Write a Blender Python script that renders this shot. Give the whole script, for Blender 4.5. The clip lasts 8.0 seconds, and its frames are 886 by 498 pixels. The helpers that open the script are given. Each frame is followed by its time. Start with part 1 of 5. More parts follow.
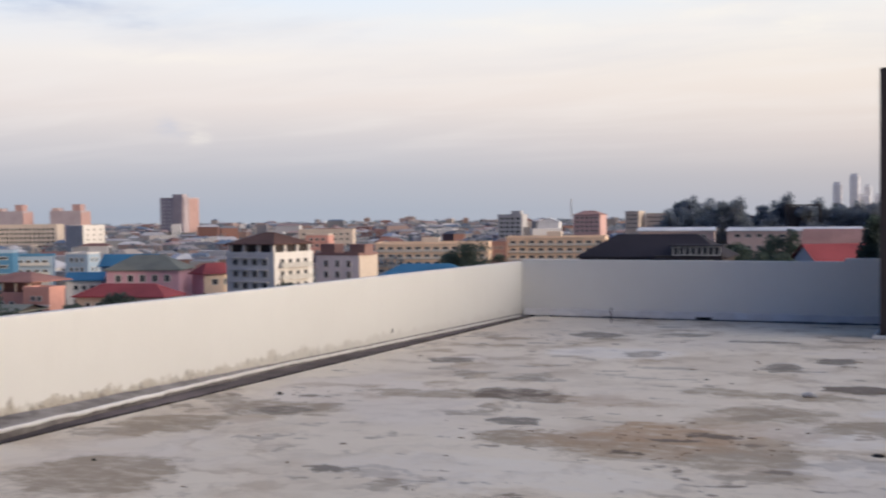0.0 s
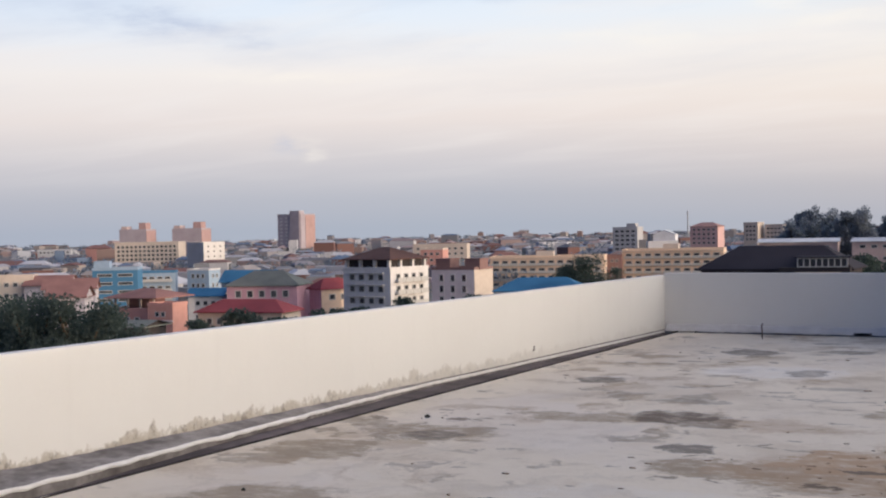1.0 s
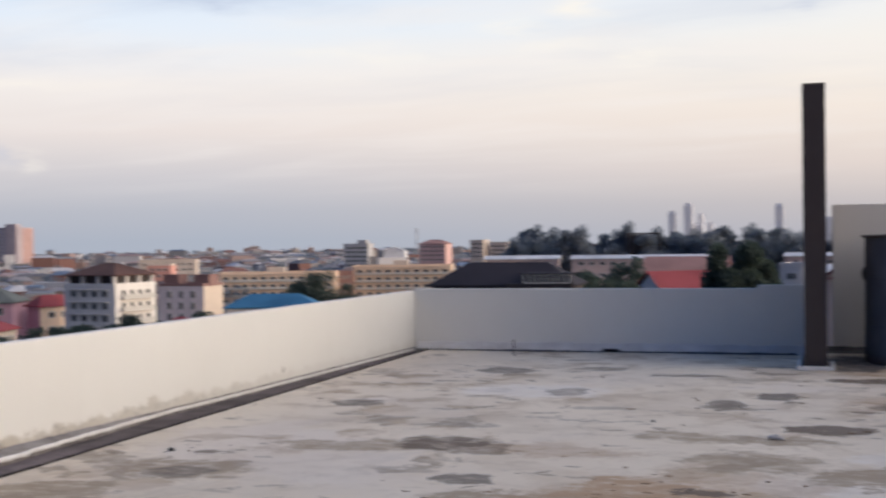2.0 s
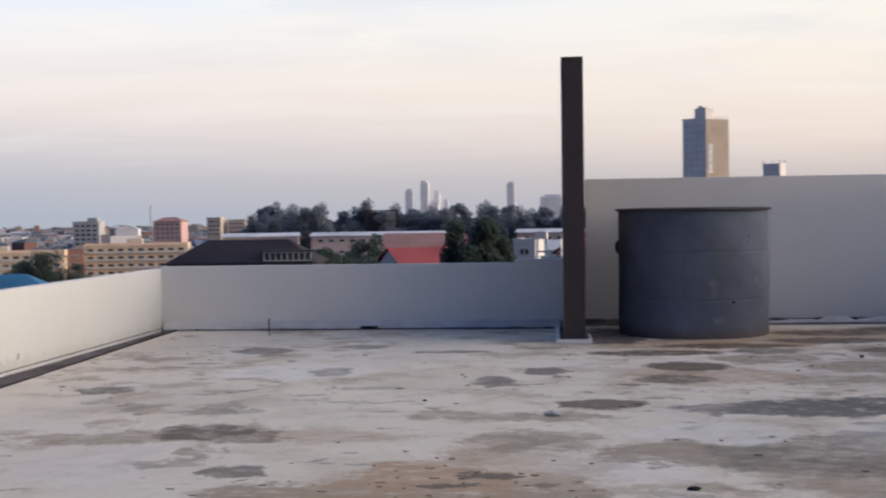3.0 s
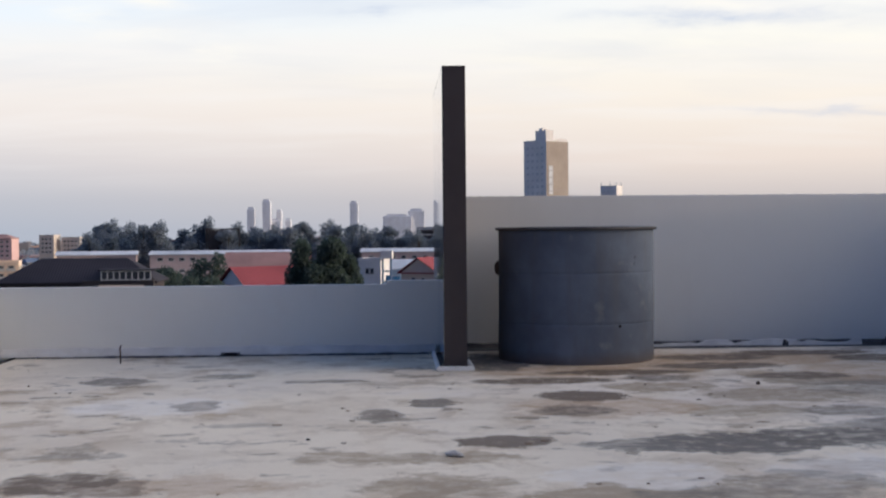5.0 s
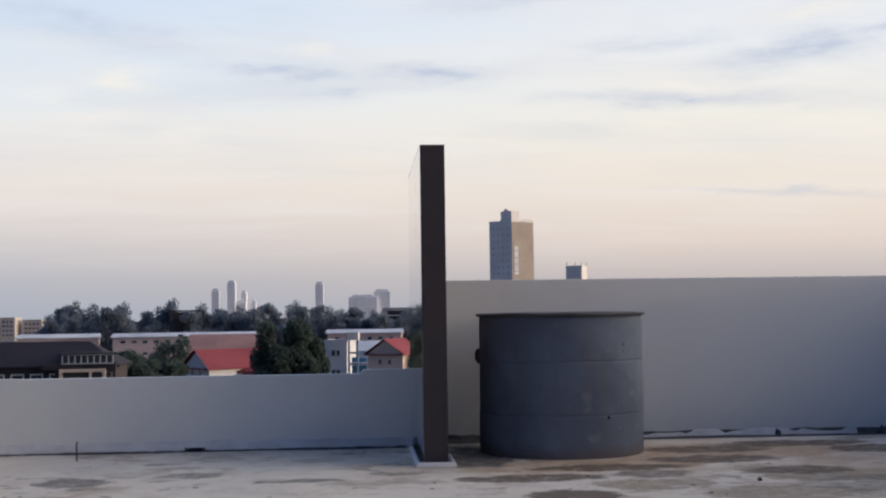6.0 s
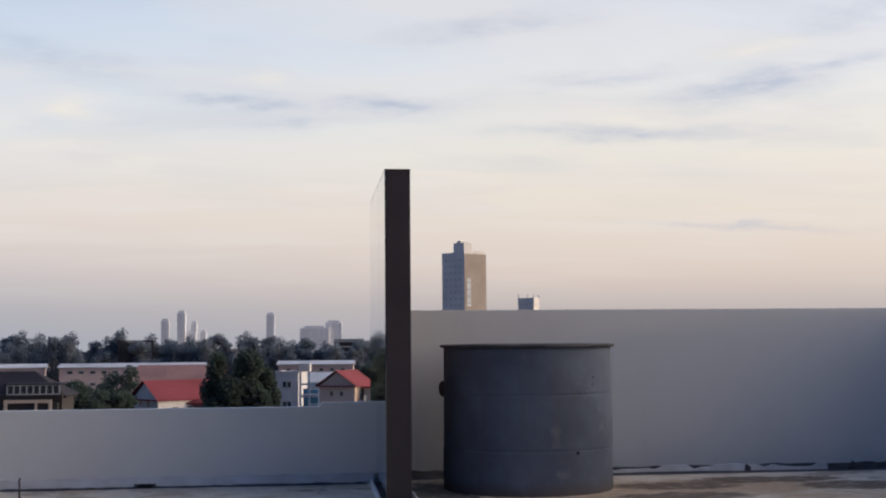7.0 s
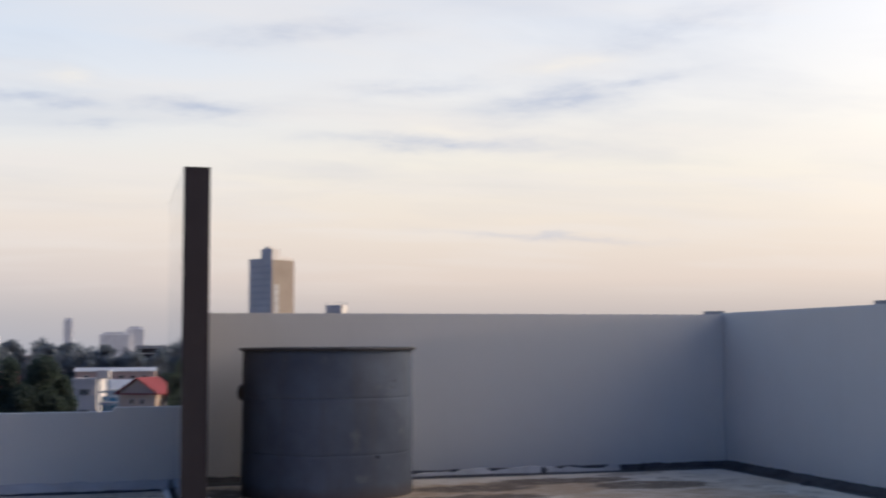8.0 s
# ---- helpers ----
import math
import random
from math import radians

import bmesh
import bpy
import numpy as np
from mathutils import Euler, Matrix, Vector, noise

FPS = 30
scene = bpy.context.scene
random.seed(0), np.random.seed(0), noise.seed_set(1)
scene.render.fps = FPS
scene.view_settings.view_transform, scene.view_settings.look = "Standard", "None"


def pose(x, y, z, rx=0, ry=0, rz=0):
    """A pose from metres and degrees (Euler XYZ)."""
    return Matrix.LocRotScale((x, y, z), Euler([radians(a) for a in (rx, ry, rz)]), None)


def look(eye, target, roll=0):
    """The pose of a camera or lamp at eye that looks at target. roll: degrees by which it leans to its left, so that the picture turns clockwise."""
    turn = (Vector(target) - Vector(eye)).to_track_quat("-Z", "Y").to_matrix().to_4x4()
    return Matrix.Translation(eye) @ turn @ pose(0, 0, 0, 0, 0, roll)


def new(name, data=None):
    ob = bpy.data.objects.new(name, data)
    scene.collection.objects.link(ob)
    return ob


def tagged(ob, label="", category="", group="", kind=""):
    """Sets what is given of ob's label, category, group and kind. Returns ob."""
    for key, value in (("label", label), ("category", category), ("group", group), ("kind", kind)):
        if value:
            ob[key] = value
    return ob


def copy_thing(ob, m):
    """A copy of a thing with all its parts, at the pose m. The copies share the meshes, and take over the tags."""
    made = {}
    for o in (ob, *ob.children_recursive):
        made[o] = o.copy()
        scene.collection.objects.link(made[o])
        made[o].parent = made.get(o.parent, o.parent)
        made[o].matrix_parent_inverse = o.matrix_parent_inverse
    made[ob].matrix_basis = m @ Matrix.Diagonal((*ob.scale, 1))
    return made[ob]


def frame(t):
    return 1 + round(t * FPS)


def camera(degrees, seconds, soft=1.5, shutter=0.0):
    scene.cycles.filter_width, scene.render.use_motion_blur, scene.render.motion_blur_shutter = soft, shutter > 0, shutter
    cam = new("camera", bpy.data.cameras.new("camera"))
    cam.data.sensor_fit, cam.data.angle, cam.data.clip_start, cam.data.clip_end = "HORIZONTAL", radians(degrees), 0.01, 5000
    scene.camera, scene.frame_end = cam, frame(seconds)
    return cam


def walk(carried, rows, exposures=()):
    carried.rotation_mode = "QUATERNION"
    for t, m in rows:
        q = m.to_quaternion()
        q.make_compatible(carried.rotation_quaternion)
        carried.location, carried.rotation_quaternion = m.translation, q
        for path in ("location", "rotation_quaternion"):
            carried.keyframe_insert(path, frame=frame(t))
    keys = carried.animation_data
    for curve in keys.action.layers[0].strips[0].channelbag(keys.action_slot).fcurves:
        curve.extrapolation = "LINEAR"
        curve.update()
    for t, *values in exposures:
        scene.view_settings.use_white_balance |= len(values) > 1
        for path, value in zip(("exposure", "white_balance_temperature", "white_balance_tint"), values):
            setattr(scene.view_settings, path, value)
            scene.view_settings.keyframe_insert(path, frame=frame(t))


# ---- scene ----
cam = camera(40.0, 8.0, 2.1, 0.4)
PATH = [
    (0, (2.564, -2.483, 1.652), (1.746, -0.659, 1.589), -0.61),
    (0.5, (2.284, -2.370, 1.641), (1.330, -0.613, 1.598), -0.75),
    (1, (1.989, -2.075, 1.642), (1.005, -0.335, 1.605), -1.23),
    (1.5, (1.646, -1.712, 1.608), (0.778, 0.089, 1.587), -1.39),
    (2, (1.425, -1.382, 1.606), (0.845, 0.532, 1.588), -0.79),
    (3.5, (0.958, -0.658, 1.547), (0.909, 1.340, 1.460), -1.07),
    (4, (0.883, -0.463, 1.539), (0.908, 1.534, 1.424), -0.95),
    (5.5, (0.600, 0.456, 1.593), (0.723, 2.452, 1.631), -0.53),
    (6, (0.571, 0.807, 1.627), (0.726, 2.799, 1.726), -0.76),
    (6.5, (0.506, 1.072, 1.619), (0.693, 3.058, 1.755), -0.48),
    (7, (0.480, 1.283, 1.618), (0.713, 3.264, 1.768), -0.47),
    (7.5, (0.574, 1.288, 1.618), (0.874, 3.260, 1.767), -0.77),
    (8, (0.560, 1.360, 1.574), (1.100, 3.279, 1.734), -0.25),
]
walk(cam, [(t, look(eye, target, roll)) for t, eye, target, roll in PATH],
     [(0.0, 0.0, 6500, 10), (2.2, 0.0, 6500, 10), (4.0, 0.09, 6330, 9), (5.5, 0.06, 6300, 8), (6.0, -0.09, 6380, 9), (6.5, -0.15, 6450, 10), (7.0, -0.2, 6500, 10), (8.0, -0.1, 6500, 10)])

# ---- sky, sun ----
SUN_BEARING, SUN_ELEVATION = radians(95), radians(4.5)
# centre of a glow added to the sky out of view, apart from the sun
EAST_GLOW_BEARING, EAST_GLOW_HEIGHT = radians(91), radians(25)
EAST_GLOW = Vector((math.sin(EAST_GLOW_BEARING) * math.cos(EAST_GLOW_HEIGHT), math.cos(EAST_GLOW_BEARING) * math.cos(EAST_GLOW_HEIGHT), math.sin(EAST_GLOW_HEIGHT)))
sun_way = Vector((math.sin(SUN_BEARING) * math.cos(SUN_ELEVATION), math.cos(SUN_BEARING) * math.cos(SUN_ELEVATION), math.sin(SUN_ELEVATION)))
sun = new("sun", bpy.data.lights.new("sun", "SUN"))
sun.data.energy, sun.data.angle, sun.data.color = 1.5, radians(2.0), (1.0, 0.76, 0.55)
sun.matrix_world = look((0, 0, 40), Vector((0, 0, 40)) - sun_way)


def nodes_of(tree):
    """Short ways to add a node and to link values into it."""
    def add(kind, links=None, **values):
        n = tree.nodes.new(kind)
        for key, value in values.items():
            setattr_safe(n, key, value)
        for slot, value in (links or {}).items():
            if isinstance(value, bpy.types.NodeSocket):
                tree.links.new(value, n.inputs[slot])
            else:
                n.inputs[slot].default_value = value
        return n
    return add


def setattr_safe(n, key, value):
    if key == "operation":
        n.operation = value
    elif key == "blend_type":
        n.blend_type = value
    elif key == "data_type":
        n.data_type = value
    elif key == "sky_type":
        n.sky_type = value
    elif key == "interpolation_type":
        n.interpolation_type = value
    elif key == "feature":
        n.feature = value


def ramp(add, fac, stops):
    n = add("ShaderNodeValToRGB", {0: fac})
    e = n.color_ramp.elements
    while len(e) < len(stops):
        e.new(0.5)
    for item, (at, c) in zip(e, stops):
        item.position, item.color = at, (*c, 1) if len(c) == 3 else c
    return n.outputs[0]


def grey(v):
    return (v, v, v)


def mixed(add, fac, a, b, blend="MIX"):
    n = add("ShaderNodeMixRGB", {0: fac, 1: a, 2: b}, blend_type=blend)
    return n.outputs[0]


def math_node(add, op, a, b=0.0, c=0.0):
    return add("ShaderNodeMath", {0: a, 1: b, 2: c}, operation=op).outputs[0]


world = bpy.data.worlds.new("evening_sky")
scene.world = world
world.use_nodes = True
wt = world.node_tree
wa = nodes_of(wt)
way = wa("ShaderNodeTexCoord").outputs["Generated"]
split = wa("ShaderNodeSeparateXYZ", {0: way})
up = split.outputs[2]
veil_west = ramp(wa, up, [(0.0, (0.40, 0.45, 0.545)), (0.025, (0.445, 0.475, 0.56)), (0.052, (0.58, 0.565, 0.62)), (0.088, (0.79, 0.71, 0.70)), (0.125, (0.87, 0.81, 0.79)),
                          (0.17, (0.77, 0.83, 0.92)), (0.25, (0.60, 0.73, 0.92)), (0.5, (0.25, 0.40, 0.69)), (1.0, (0.15, 0.275, 0.55))])
veil_east = ramp(wa, up, [(0.0, (0.48, 0.46, 0.50)), (0.025, (0.57, 0.515, 0.52)), (0.055, (0.78, 0.665, 0.615)), (0.10, (0.89, 0.785, 0.70)), (0.15, (0.92, 0.865, 0.79)),
                          (0.21, (0.87, 0.87, 0.89)), (0.29, (0.74, 0.80, 0.92)), (0.5, (0.25, 0.40, 0.69)), (1.0, (0.15, 0.275, 0.55))])
east = ramp(wa, math_node(wa, "MULTIPLY_ADD", split.outputs[0], 0.5, 0.5), [(0.27, grey(0.0)), (0.62, grey(1.0))])
veil = mixed(wa, east, veil_west, veil_east)
# the east and north glow; the unseen south and west are dimmed, so walls facing them stay dark
north = wa("ShaderNodeVectorMath", {0: way, 1: (0.42, 0.90, 0.0)}, operation="DOT_PRODUCT").outputs["Value"]
dusk = ramp(wa, math_node(wa, "MULTIPLY_ADD", north, 0.5, 0.5), [(0.0, (0.06, 0.125, 0.275)), (0.36, (0.165, 0.27, 0.485)), (0.58, (0.94, 0.95, 0.98)), (0.8, (1.0, 1.0, 1.0))])
base = mixed(wa, 1.0, veil, dusk, "MULTIPLY")
air = wa("ShaderNodeTexSky", sky_type="NISHITA")
air.sun_disc, air.sun_elevation, air.sun_rotation = False, SUN_ELEVATION, SUN_BEARING
base = mixed(wa, 1.0, base, mixed(wa, 1.0, air.outputs[0], (0.02, 0.02, 0.02, 1), "MULTIPLY"), "ADD")
# layers of cloud, drawn out along the horizon
flat = wa("ShaderNodeVectorMath", {0: way, 1: wa("ShaderNodeCombineXYZ", {0: math_node(wa, "ADD", up, 0.09), 1: math_node(wa, "ADD", up, 0.09), 2: 1.0}).outputs[0]}, operation="DIVIDE").outputs[0]
turned = wa("ShaderNodeMapping", {0: flat, 1: (2.0, 5.0, 0), 2: (0, 0, radians(-28)), 3: (0.75, 1.35, 0.0)}).outputs[0]
streak = wa("ShaderNodeTexNoise", {0: turned, 2: 1.0, 3: 6.0, 4: 0.56, 8: 0.35}).outputs[0]
dark = ramp(wa, streak, [(0.46, grey(0.0)), (0.60, grey(0.55)), (0.76, grey(1.0))])
high = ramp(wa, up, [(0.08, grey(0.0)), (0.15, grey(0.8)), (0.4, grey(1.0))])
base = mixed(wa, math_node(wa, "MULTIPLY", dark, math_node(wa, "MULTIPLY", high, 0.45)), base, mixed(wa, 1.0, (0.50, 0.56, 0.70, 1), dusk, "MULTIPLY"))
bright = wa("ShaderNodeTexNoise", {0: wa("ShaderNodeMapping", {0: flat, 1: (4.0, 1.0, 0), 2: (0, 0, radians(-10)), 3: (0.6, 1.3, 0)}).outputs[0], 2: 1.5, 3: 5.0, 4: 0.5, 8: 0.3}).outputs[0]
lit = ramp(wa, bright, [(0.46, grey(0.0)), (0.70, grey(1.0))])
lit = math_node(wa, "MULTIPLY", lit, ramp(wa, up, [(0.03, grey(0.0)), (0.12, grey(0.6)), (0.5, grey(0.3))]))
base = mixed(wa, lit, base, mixed(wa, 1.0, (0.92, 0.87, 0.84, 1), dusk, "MULTIPLY"))
# single clouds: bearing and height in degrees, half length, half depth, slope, weight
DARK_CLOUDS = ((-3.0, 11.15, 3.6, 0.34, 0.0, 0.75), (4.4, 11.0, 2.9, 0.48, -0.05, 0.8), (-0.9, 10.15, 1.6, 0.2, 0.0, 0.5), (21.3, 11.4, 4.0, 0.75, 0.10, 0.85), (24.8, 12.2, 2.6, 0.4, 0.16, 0.7),
               (15.5, 9.6, 6.2, 0.42, -0.045, 0.65), (14.5, 12.1, 4.0, 0.4, 0.03, 0.45), (20.5, 5.1, 4.6, 0.22, -0.09, 0.45), (-11.5, 12.9, 5.5, 0.9, -0.2, 0.4), (-42.0, 9.5, 5.0, 0.75, -0.12, 0.7),
               (-38.5, 8.7, 2.2, 0.4, 0.0, 0.5), (-27.0, 11.0, 3.4, 0.38, 0.0, 0.65), (-36.9, 3.9, 0.6, 0.5, 0.0, 0.35), (9.0, 14.6, 5.0, 0.7, 0.1, 0.5), (27.0, 14.6, 5.0, 0.8, 0.2, 0.5))
BRIGHT_CLOUDS = ((-10.3, 10.6, 1.3, 0.6, 0.0, 0.85), (-1.6, 12.4, 1.3, 0.5, 0.0, 0.6), (-7.5, 8.15, 1.2, 0.32, 0.0, 0.6), (-13.6, 9.8, 1.4, 0.4, 0.0, 0.55), (-11.1, 8.9, 1.7, 0.35, 0.0, 0.5), (15.2, 10.25, 1.8, 0.35, 0.0, 0.6),
                 (-36.4, 7.2, 4.5, 0.3, -0.03, 0.5), (-35.6, 3.55, 0.6, 0.5, 0.0, 0.45), (22.0, 13.2, 3.0, 0.5, 0.1, 0.6), (-21.0, 8.6, 5.0, 0.5, -0.04, 0.4))
bearing = math_node(wa, "MULTIPLY", math_node(wa, "ARCTAN2", split.outputs[0], split.outputs[1]), 180 / math.pi)
height = math_node(wa, "MULTIPLY", math_node(wa, "ARCSINE", up), 180 / math.pi)
chart = wa("ShaderNodeCombineXYZ", {0: bearing, 1: height, 2: 0.0}).outputs[0]
stretched = wa("ShaderNodeVectorMath", {0: chart, 1: (0.16, 0.55, 0.0)}, operation="MULTIPLY").outputs[0]
curl = wa("ShaderNodeTexNoise", {0: stretched, 2: 1.5, 3: 6.0, 4: 0.6}).outputs["Color"]
curl = wa("ShaderNodeVectorMath", {0: curl, 1: (5.0, 1.5, 0.0)}, operation="MULTIPLY").outputs[0]
drift = wa("ShaderNodeVectorMath", {0: chart, 1: curl}, operation="ADD").outputs[0]
wisp = ramp(wa, wa("ShaderNodeTexNoise", {0: stretched, 2: 3.4, 3: 6.0, 4: 0.62}).outputs[0], [(0.30, grey(0.35)), (0.62, grey(1.0))])
for rows, tint in ((DARK_CLOUDS, (0.49, 0.56, 0.72, 1)), (BRIGHT_CLOUDS, (1.0, 0.94, 0.85, 1))):
    cover = 0.0
    for u, v, a, d, slope, weight in rows:
        off = wa("ShaderNodeVectorMath", {0: drift, 1: (u + 2.5, v + 0.75, 0.0)}, operation="SUBTRACT").outputs[0]
        across = wa("ShaderNodeVectorMath", {0: off, 1: (1 / a, 0.0, 0.0)}, operation="DOT_PRODUCT").outputs["Value"]
        level = wa("ShaderNodeVectorMath", {0: off, 1: (-slope / d, 1 / d, 0.0)}, operation="DOT_PRODUCT").outputs["Value"]
        r = math_node(wa, "MULTIPLY_ADD", across, across, math_node(wa, "MULTIPLY", level, level))
        edge = math_node(wa, "MULTIPLY", math_node(wa, "POWER", 2.718, math_node(wa, "MULTIPLY", r, -1.3)), weight)
        cover = math_node(wa, "MAXIMUM", cover, edge)
    base = mixed(wa, math_node(wa, "MULTIPLY", cover, wisp), base, mixed(wa, 1.0, tint, dusk, "MULTIPLY"))
# warm glow added to the unseen east sky, to light what faces it
near_glow = wa("ShaderNodeVectorMath", {0: way, 1: tuple(EAST_GLOW)}, operation="DOT_PRODUCT").outputs["Value"]
glow = math_node(wa, "POWER", math_node(wa, "MAXIMUM", math_node(wa, "MULTIPLY_ADD", near_glow, 0.75, 0.25), 0.0), 9.0)
low = ramp(wa, up, [(0.0, grey(0.3)), (0.1, grey(0.8)), (0.25, grey(1.0)), (0.7, grey(0.6)), (0.95, grey(0.1))])
base = mixed(wa, 1.0, base, mixed(wa, 1.0, mixed(wa, glow, (0, 0, 0, 1), (4.9, 4.08, 3.12, 1)), low, "MULTIPLY"), "ADD")
wt.links.new(base, wt.nodes["Background"].inputs[0])
wt.nodes["Background"].inputs[1].default_value = 1.0


# ---- materials ----
def material(name, rough=0.85, metal=0.0, spec=0.3):
    m = bpy.data.materials.new(name)
    m.use_nodes = True
    b = m.node_tree.nodes["Principled BSDF"]
    b.inputs["Roughness"].default_value, b.inputs["Metallic"].default_value = rough, metal
    b.inputs["Specular IOR Level"].default_value = spec
    return m, b, nodes_of(m.node_tree), m.node_tree.links


def noise_at(add, where, scale, detail=4.0, rough=0.55, warp=0.0):
    return add("ShaderNodeTexNoise", {0: where, 2: scale, 3: detail, 4: rough, 8: warp}).outputs[0]


def bumped(add, links, b, height, strength, distance=0.01):
    links.new(add("ShaderNodeBump", {0: strength, 1: distance, "Height": height}).outputs[0], b.inputs["Normal"])


def weathered(name, colour, dirt, rough=0.85, scale=0.6, grain=9.0, amount=0.35, per_piece=0.0):
    """A painted or plain surface with stains at two scales, in metres."""
    m, b, add, links = material(name, rough)
    where = add("ShaderNodeTexCoord").outputs["Object"]
    big, fine = noise_at(add, where, scale, 5.0, 0.6), noise_at(add, where, grain, 3.0)
    c = mixed(add, math_node(add, "MULTIPLY", ramp(add, big, [(0.4, grey(0)), (0.7, grey(1))]), amount), (*colour, 1), (*dirt, 1))
    c = mixed(add, math_node(add, "MULTIPLY", ramp(add, fine, [(0.45, grey(0)), (0.75, grey(1))]), amount * 0.6), c, (*dirt, 1))
    if per_piece:
        shade = add("ShaderNodeObjectInfo").outputs["Random"]
        c = mixed(add, math_node(add, "MULTIPLY", shade, per_piece), c, (*dirt, 1))
    links.new(c, b.inputs["Base Color"])
    bumped(add, links, b, fine, 0.15)
    return m


def parapet_paint():
    m, b, add, links = material("parapet_paint", 0.8)
    where = add("ShaderNodeNewGeometry").outputs["Position"]
    z = add("ShaderNodeSeparateXYZ", {0: where}).outputs[2]
    big = noise_at(add, where, 0.9, 5.0, 0.6)
    drip = noise_at(add, add("ShaderNodeMapping", {0: where, 3: (3.0, 3.0, 0.25)}).outputs[0], 1.4, 4.0)
    c = mixed(add, math_node(add, "MULTIPLY", ramp(add, big, [(0.42, grey(0)), (0.75, grey(1))]), 0.35), (0.780, 0.760, 0.714, 1), (0.705, 0.68, 0.632, 1))
    c = mixed(add, math_node(add, "MULTIPLY", ramp(add, drip, [(0.55, grey(0)), (0.75, grey(1))]), 0.05), c, (0.42, 0.40, 0.37, 1))
    # splashed and peeling foot of the wall
    ragged = math_node(add, "MULTIPLY_ADD", noise_at(add, add("ShaderNodeMapping", {0: where, 3: (1, 1, 0.6)}).outputs[0], 3.2, 8.0, 0.75), -0.50, 0.275)
    foot = ramp(add, math_node(add, "ADD", z, ragged), [(0.095, grey(1)), (0.13, grey(0.75)), (0.16, grey(0))])
    flecks = ramp(add, noise_at(add, where, 13.0, 5.0, 0.7), [(0.50, grey(0)), (0.62, grey(1))])
    west = ramp(add, add("ShaderNodeMapRange", {0: add("ShaderNodeSeparateXYZ", {0: where}).outputs[0], 1: -4.0, 2: -3.6, 3: 0.88, 4: 0.10}).outputs[0], [(0.0, grey(0)), (1.0, grey(1))])
    west = math_node(add, "MULTIPLY", west, add("ShaderNodeMapRange", {0: add("ShaderNodeSeparateXYZ", {0: where}).outputs[1], 1: 6.0, 2: 12.0, 3: 1.0, 4: 0.15}).outputs[0])
    c = mixed(add, math_node(add, "MULTIPLY", foot, west), c, mixed(add, flecks, (0.45, 0.40, 0.325, 1), (0.20, 0.165, 0.13, 1)))
    links.new(c, b.inputs["Base Color"])
    bumped(add, links, b, noise_at(add, where, 14.0, 5.0, 0.65), 0.25, 0.008)
    return m


